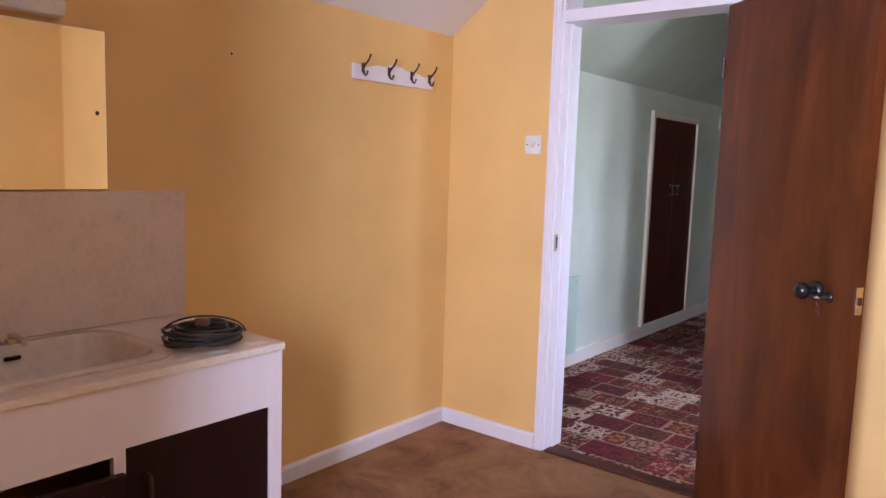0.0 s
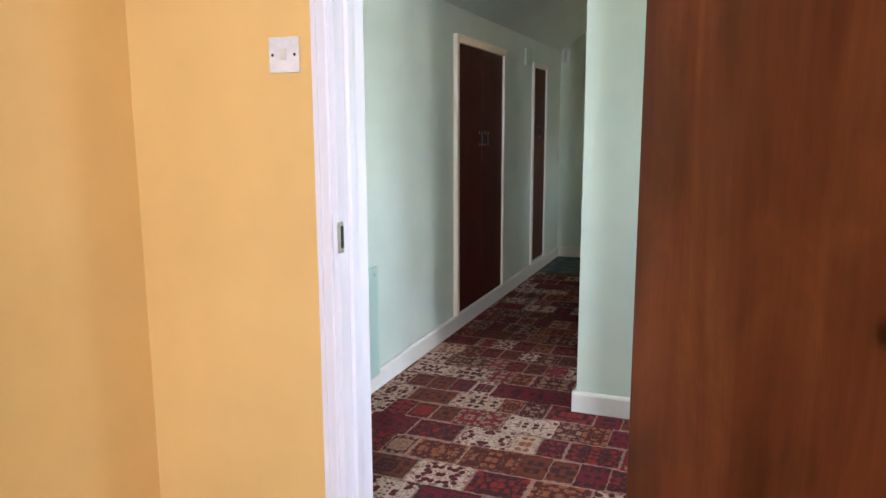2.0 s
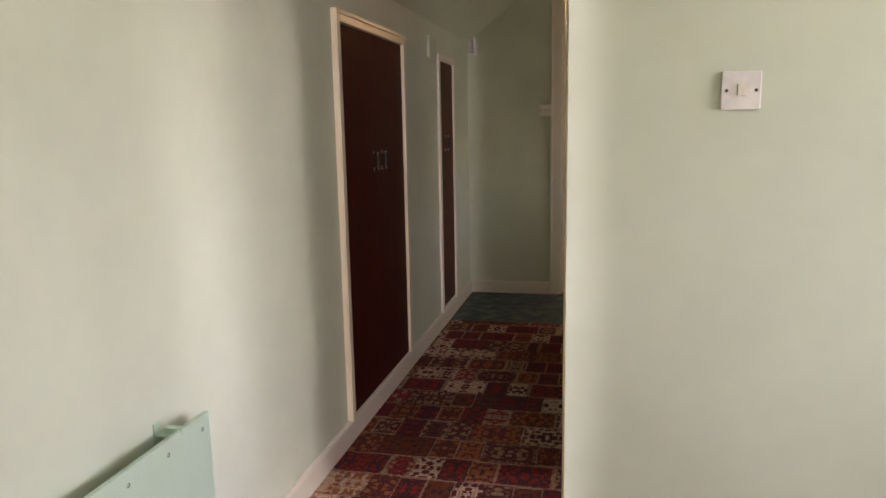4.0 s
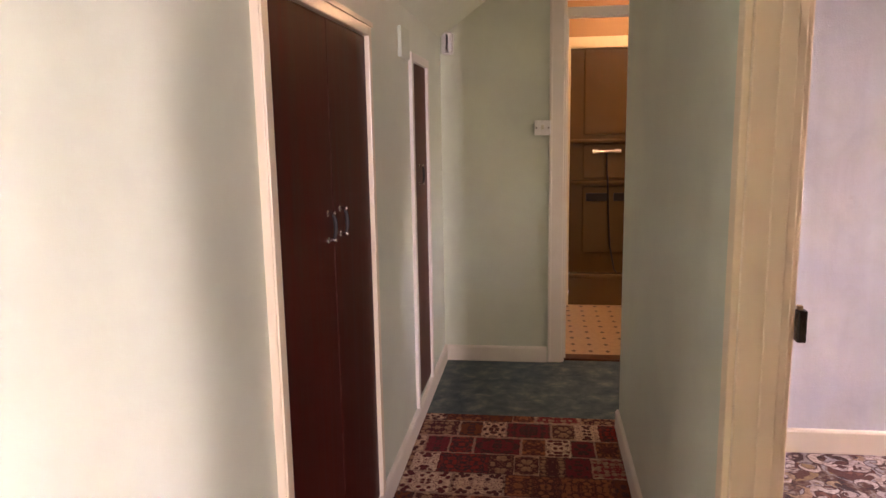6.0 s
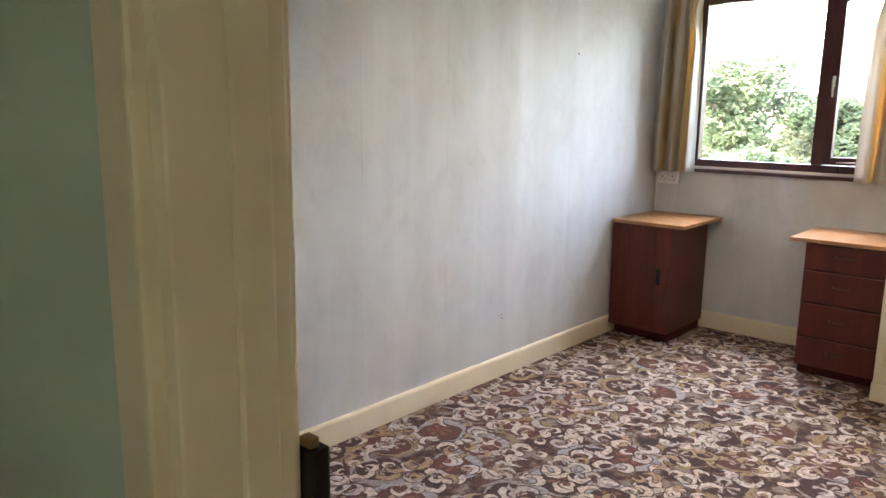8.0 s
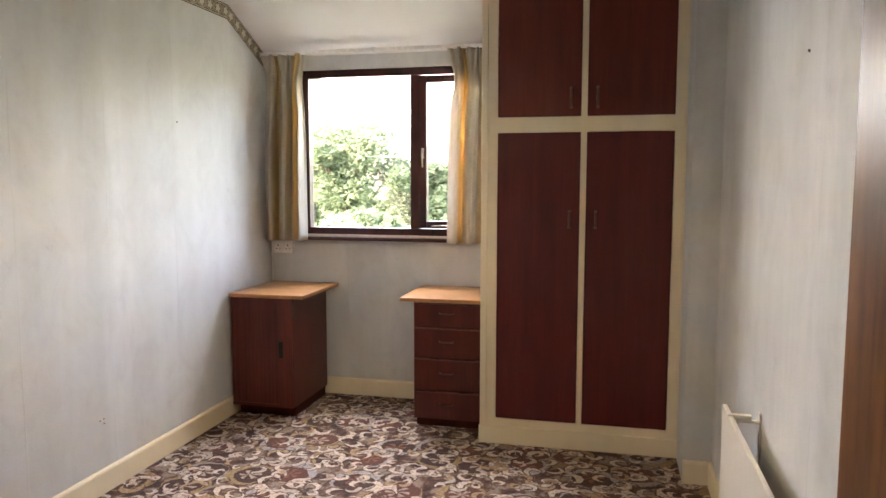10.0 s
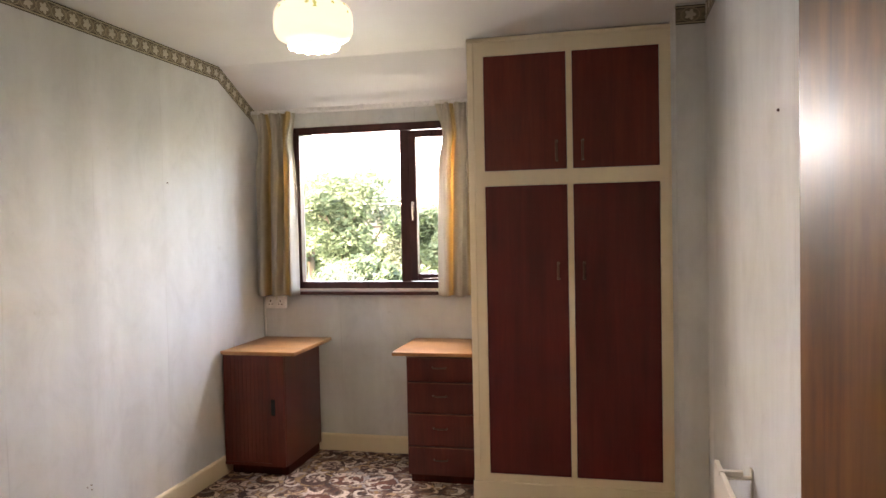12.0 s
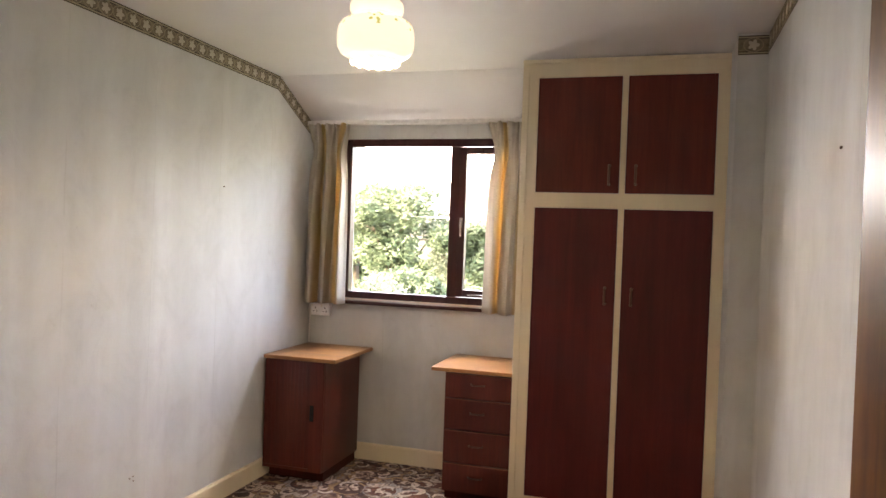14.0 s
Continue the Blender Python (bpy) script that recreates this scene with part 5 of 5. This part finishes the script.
def wall_socket(y0, y1, z0, z1, label):
    s = thing("wall_socket", (XW, (y0 + y1) / 2, z0), label, "socket")
    block("plate", (XW - 0.034, y0, z0, XW - 0.0005, y1, z1), PLASTIC, s, 0.004)
    n = 2 if y1 - y0 > 0.1 else 1
    for i in range(n):
        yc = y0 + (y1 - y0) * (i + 0.5) / n
        block("slot", (XW - 0.0352, yc - 0.004, z0 + 0.045, XW - 0.0338, yc + 0.004, z0 + 0.056), BRONZE, s, 0)
        for dy in (-0.011, 0.011):
            block("slot", (XW - 0.0352, yc + dy - 0.003, z0 + 0.024, XW - 0.0338, yc + dy + 0.003, z0 + 0.032), BRONZE, s, 0)
        block("rocker", (XW - 0.0375, yc + 0.02, z0 + 0.055, XW - 0.0338, yc + 0.03, z0 + 0.075), PLASTIC_OLD, s, 0.001)
    return s


wall_socket(4.195, 4.335, 0.942, 1.026, "white double wall socket under the window board")
wall_socket(2.83, 2.905, 0.942, 1.026, "white wall socket under the window board")
conduit = bmesh.new()
tube(conduit, [(XW - 0.010, 4.352, 0.755), (XW - 0.010, 4.352, 0.9), (XW - 0.010, 4.352, 1.03)], 0.006, 8)
tagged(part("cable_conduit", conduit, PLASTIC, None, "", True), "thin white cable running up the corner", "cable")


# ---- bedroom: wallpaper frieze ----
def frieze_material():
    m = Mat("frieze_print", 0.6)
    n = m.noise(m.coords("World"), 40, 4)
    m.color(m.ramp(n, [(0.35, (0.16, 0.13, 0.085)), (0.65, (0.27, 0.225, 0.15))]))
    return m.m


FRIEZE = frieze_material()
FR_LINE = simple("frieze_pale_line", (0.44, 0.39, 0.28), 0.6)
FR_DARK = simple("frieze_dark_line", (0.07, 0.055, 0.035), 0.6)
FR_LEAF = simple("frieze_leaf_print", (0.56, 0.52, 0.42), 0.6)
FR_OVAL = simple("frieze_oval_print", (0.36, 0.31, 0.22), 0.6)


def leaf_mesh():
    """A five-lobed printed leaf, thin and flat, in the x-z plane."""
    bm = bmesh.new()
    pts = []
    for k in range(20):
        a = 2 * math.pi * k / 20 + math.pi / 2
        r = 0.027 * (1.0 if k % 4 == 0 else 0.52 if k % 4 == 2 else 0.80)
        pts.append((r * math.cos(a), r * math.sin(a)))
    top = [bm.verts.new((x, -0.0012, z)) for x, z in pts]
    bot = [bm.verts.new((x, 0.0, z)) for x, z in pts]
    bm.faces.new(top)
    for k in range(20):
        bm.faces.new((top[k], top[(k + 1) % 20], bot[(k + 1) % 20], bot[k]))
    return finish(bm, "leaf_motif", FR_LEAF)


def oval_mesh():
    bm = bmesh.new()
    for z, s in ((0, 1),):
        tube(bm, [(0.041 * math.cos(a), -0.0004, 0.031 * math.sin(a)) for a in (2 * math.pi * i / 24 for i in range(25))], 0.0022, 4)
    return finish(bm, "scroll_motif", FR_OVAL)


LEAF, OVAL = leaf_mesh(), oval_mesh()


def frieze(name, m, length, label):
    """A printed paper border in its own axes: x along, y into the wall, z up; its top at z = 0."""
    f = thing(name, (0, 0, 0), label, "wallpaper border", "", m)
    hh = 0.086
    part("strip", box(bmesh.new(), 0, -0.0012, -hh, length, -0.0003, 0), FRIEZE, f, "", False, True)
    for z0, z1, mt in ((-0.010, -0.006, FR_LINE), (-0.016, -0.012, FR_DARK), (-hh + 0.006, -hh + 0.010, FR_LINE), (-hh + 0.012, -hh + 0.016, FR_DARK), (-0.004, -0.0005, FR_DARK), (-hh + 0.0005, -hh + 0.004, FR_DARK)):
        part("line", box(bmesh.new(), 0, -0.0020, z0, length, -0.0012, z1), mt, f, "", False, True)
    n = max(1, int(length / 0.083))
    for i in range(n):
        for me, dz in ((LEAF, -0.0022), (OVAL, -0.0016)):
            ob = new(me.name, me)
            ob.parent = f
            ob.matrix_basis = pose((i + 0.5) * length / n, dz, -hh / 2, 0, 20 if me is LEAF else 0, 0)
    return f


frieze("wallpaper_border", pose(XB + 0.001, YL, H - 0.001), 4.97 - XB, "brown wallpaper border printed with pale leaves")
slope = math.degrees(math.atan2(H - 2.23, XW - 4.96))
frieze("wallpaper_border", pose(4.97, YL, H - 0.004, 0, slope, 0), 0.50, "brown leaf wallpaper border following the ceiling slope")
frieze("wallpaper_border", pose(PX, PY, H - 0.012, 0, 0, -90), PY - YR - 0.003, "brown leaf wallpaper border on the pier")
frieze("wallpaper_border", pose(PX, YR, H - 0.001, 0, 0, 180), PX - XB, "brown leaf wallpaper border above the radiator wall")

# ---- bedroom: pendant ----
pendant = thing("pendant_lamp", (3.30, 3.05, 2.46), "lit opal glass pendant lamp with a frilled rim", "pendant lamp")
PM = Matrix.Translation((3.30, 3.05, 0.018))


def shade_material():
    m = Mat("lit_painted_opal_glass", 0.2)
    v = m.coords("World", loc=(-3.30, -3.05, 0))
    sep = m.node("ShaderNodeSeparateXYZ", Vector=v)
    band = m.math("SUBTRACT", 1.0, m.math("MULTIPLY", m.math("ABSOLUTE", m.math("SUBTRACT", sep.outputs["Z"], 2.213)), 40.0))
    vor = m.node("ShaderNodeTexVoronoi", Vector=v, Scale=55.0)
    spots = m.math("MULTIPLY", m.math("LESS_THAN", vor.outputs["Distance"], 0.36), m.math("GREATER_THAN", band, 0.0))
    side = m.math("GREATER_THAN", m.noise(v, 9, 2), 0.47)
    f = m.math("MULTIPLY", spots, side)
    m.color(m.mix(f, (0.85, 0.82, 0.74), (0.35, 0.42, 0.15)))
    m.put(m.b.inputs["Emission Color"], m.mix(f, (1.0, 0.88, 0.68), (0.42, 0.44, 0.14)))
    m.b.inputs["Emission Strength"].default_value = 0.022
    return m.m


def frill(r, z, a):
    if z < 2.082:
        return r * (1 + 0.035 * math.cos(a * 14)), z + 0.004 * math.cos(a * 14)
    return r, z


bm = lathe(bmesh.new(), [(0.086, 2.068), (0.081, 2.080), (0.079, 2.087), (0.104, 2.092), (0.122, 2.102), (0.132, 2.122), (0.134, 2.15), (0.132, 2.182), (0.122, 2.204),
                         (0.100, 2.217), (0.084, 2.224), (0.082, 2.232), (0.090, 2.242), (0.094, 2.258), (0.090, 2.276), (0.076, 2.287), (0.05, 2.294), (0.03, 2.30)], 56, PM, frill)
shade = part("shade", bm, shade_material(), pendant, "glowing opal glass shade painted with small flowers", True)
part("cap", lathe(bmesh.new(), [(0.032, 2.296), (0.034, 2.306), (0.024, 2.325), (0.01, 2.335), (0.0, 2.335)], 20, PM), BRASS, pendant, "brass cap", True)
part("cord", tube(bmesh.new(), [(3.30, 3.05, 2.348), (3.30, 3.05, 2.445)], 0.004, 8), PLASTIC_OLD, pendant, "", True)
part("ceiling_rose", lathe(bmesh.new(), [(0.0, 2.44), (0.03, 2.441), (0.042, 2.45), (0.045, 2.4595)], 20, Matrix.Translation((3.30, 3.05, 0))), PLASTIC, pendant, "", True)

# ---- outside ----
GRASS = Mat("garden_grass", 0.9)
gn = GRASS.noise(GRASS.coords("World"), 0.6, 6, 0.7)
GRASS.color(GRASS.ramp(gn, [(0.35, (0.045, 0.065, 0.028)), (0.65, (0.085, 0.105, 0.048))]))
bm = bmesh.new()
bmesh.ops.create_grid(bm, x_segments=8, y_segments=8, size=900)
bmesh.ops.translate(bm, verts=bm.verts[:], vec=(0, 0, -2.9))
structure("ground", bm, GRASS.m, "grassy garden ground far below the window", "ground")
HOUSE = paint("outside_render", (0.55, 0.52, 0.48), 0.8)
structure("house_walls_below", slab("x", 5.55, 5.65, -4.1, 7.9, -2.9, -0.12), HOUSE, "pale rendered outer wall below the window", "wall")


def leaf_material(name, a, b):
    m = Mat(name, 0.6)
    r = m.node("ShaderNodeNewGeometry").outputs["Random Per Island"]
    m.color(m.ramp(r, [(0.0, a), (1.0, b)]))
    tr = m.node("ShaderNodeBsdfTranslucent", Color=(*b, 1))
    mx = m.node("ShaderNodeMixShader", Fac=0.3)
    m.t.links.new(m.b.outputs[0], mx.inputs[1])
    m.t.links.new(tr.outputs[0], mx.inputs[2])
    m.t.links.new(mx.outputs[0], m.t.nodes["Material Output"].inputs["Surface"])
    return m.m


BARK = simple("bark", (0.09, 0.07, 0.05), 0.9)
LEAVES = (leaf_material("mid_green_leaves", (0.045, 0.078, 0.036), (0.095, 0.138, 0.066)), leaf_material("pale_willow_leaves", (0.075, 0.10, 0.058), (0.125, 0.15, 0.095)),
          leaf_material("dark_green_leaves", (0.035, 0.066, 0.03), (0.07, 0.115, 0.05)))


def leaf_cloud(blobs, count, size, seed):
    """Small bent leaves scattered through overlapping clumps."""
    r = random.Random(seed)
    verts, faces = [], []
    for _ in range(count):
        cx, cy, cz, rad = r.choice(blobs)
        d = Vector((r.gauss(0, 1), r.gauss(0, 1), r.gauss(0, 1))).normalized() * rad * r.uniform(0.45, 1.05)
        p = Vector((cx, cy, cz)) + Vector((d.x, d.y, d.z * 0.8))
        u = Vector((r.gauss(0, 1), r.gauss(0, 1), r.gauss(0, 0.6))).normalized()
        w = u.orthogonal().normalized()
        s = size * r.uniform(0.6, 1.4)
        k = len(verts)
        up = u.cross(w) * s * 0.25
        verts += [p - u * s, p - w * s * 0.5 + up, p + u * s, p + w * s * 0.5 + up]
        faces += [(k, k + 1, k + 2), (k, k + 2, k + 3)]
    me = bpy.data.meshes.new("crown")
    me.from_pydata([tuple(v) for v in verts], [], faces)
    return me


def tree(x, y, h, spread, mat, seed, label, count=4200, leaf=0.16, name="tree"):
    r = random.Random(seed)
    g = -2.9
    t = thing(name, (x, y, g), label, name)
    bm = bmesh.new()
    tube(bm, [(x, y, g - 0.1), (x + 0.05, y, g + h * 0.3), (x - 0.06, y + 0.08, g + h * 0.6), (x, y, g + h * 0.85)], [0.035 * h, 0.027 * h, 0.018 * h, 0.006 * h], 9)
    blobs = []
    for k in range(13):
        a = r.uniform(0, 6.28)
        f = r.uniform(0.35, 0.95)
        rr = spread * r.uniform(0.3, 0.8) * (1.15 - 0.75 * abs(f - 0.5))
        q = (x + rr * math.cos(a), y + rr * math.sin(a), g + h * (0.30 + 0.62 * f))
        z0 = g + h * r.uniform(0.25, 0.6)
        tube(bm, [(x, y, z0), ((x + q[0]) / 2, (y + q[1]) / 2, (z0 + q[2]) / 2 + 0.1), q], [0.010 * h, 0.007 * h, 0.003 * h], 6)
        blobs.append((*q, spread * r.uniform(0.26, 0.5)))
    for k in range(5):
        blobs.append((x + r.uniform(-0.3, 0.1) * spread, y + r.uniform(-0.3, 0.3) * spread, g + h * (0.42 + 0.11 * k), spread * 0.42))
    part("trunk", bm, BARK, t, "", True)
    me = leaf_cloud(blobs, count * 2, leaf * 0.72, seed + 50)
    me.materials.append(mat)
    ob = new("crown", me)
    ob.parent = t
    ob.matrix_parent_inverse = t.matrix_world.inverted()
    return t


def shrub(x, y, h, spread, mat, seed, label, count=2600):
    return tree(x, y, h, spread, mat, seed, label, count, 0.10, "shrub")


def along(px, dist):
    """The y of a place dist metres past the doorway on a sight line with that slope."""
    return 2.08 + px * dist


tree(33, along(0.375, 32), 7.3, 2.9, LEAVES[0], 1, "broad green garden tree in full leaf", 6000)
tree(38, along(0.435, 37), 7.6, 2.2, LEAVES[0], 2, "green garden tree in full leaf")
tree(40, along(0.27, 39), 5.6, 2.4, LEAVES[1], 3, "pale leafy garden tree")
tree(36, along(0.225, 35), 5.5, 2.0, LEAVES[0], 4, "green garden tree beyond the hedge")
tree(42, along(0.14, 41), 6.2, 2.6, LEAVES[0], 11, "green garden tree beyond the hedge")
tree(43, along(0.55, 42), 7.0, 2.8, LEAVES[2], 12, "dark green garden tree beyond the hedge")
shrub(15, along(0.405, 14), 3.7, 1.2, LEAVES[1], 5, "pale silvery shrub in the garden", 3600)
shrub(19, along(0.345, 18), 3.9, 0.95, LEAVES[0], 6, "rounded green shrub in the garden", 3000)
shrub(24, along(0.30, 23), 3.0, 1.1, LEAVES[1], 7, "pale flowering shrub in the garden")
shrub(22, along(0.262, 21), 3.1, 0.9, LEAVES[2], 8, "dark rounded shrub in the garden")
shrub(26, along(0.22, 25), 3.3, 1.2, LEAVES[0], 9, "green shrub beside the fence")
shrub(18, along(0.455, 17), 3.2, 1.0, LEAVES[1], 10, "pale leafy shrub in the garden")
shrub(27, along(0.38, 26), 3.2, 1.5, LEAVES[0], 13, "spreading green shrub in the garden", 3600)
hb = []
r = random.Random(31)
for k in range(90):
    hb.append((48 + r.uniform(-1, 1), -6 + k * 0.5 + r.uniform(-0.3, 0.3), -2.9 + r.uniform(0.6, 4.2 + 0.9 * math.sin(k * 0.35)), r.uniform(0.7, 1.2)))
me = leaf_cloud(hb, 26000, 0.26, 77)
me.materials.append(LEAVES[0])
tagged(new("far_hedgerow", me), "distant uneven green hedgerow", "hedge", "", "stuff")
WIRE = bmesh.new()
tube(WIRE, [(33, along(0.365, 32), 2.55), (30, 8.5, 2.35), (36, along(0.225, 35), 2.3)], 0.02, 5)
tagged(part("overhead_wire", WIRE, PLASTIC_OLD, None, "", True), "pale overhead wire strung between the trees", "wire")
shed = thing("garden_shed", (17.5, 7.3, -2.9), "white garden greenhouse with a low pitched roof", "greenhouse")
block("wall", (17, 6.1, -2.9, 19.2, 8.6, -0.7), PLASTIC, shed, 0.02)
bm = bmesh.new()
vs = [bm.verts.new(p) for p in ((16.85, 5.95, -0.7), (19.35, 5.95, -0.7), (19.35, 8.75, -0.7), (16.85, 8.75, -0.7), (18.1, 5.95, -0.15), (18.1, 8.75, -0.15))]
for f in ((0, 1, 4), (2, 3, 5), (0, 4, 5, 3), (1, 2, 5, 4), (0, 3, 2, 1)):
    bm.faces.new([vs[k] for k in f])
part("roof", bm, simple("pale_roof", (0.6, 0.6, 0.58), 0.4), shed)
# roof over the rooms
structure("roof", box(bmesh.new(), -0.3, -4.3, 2.64, 5.75, 8.1, 2.72), HOUSE, "plain roof closing the rooms above", "roof")
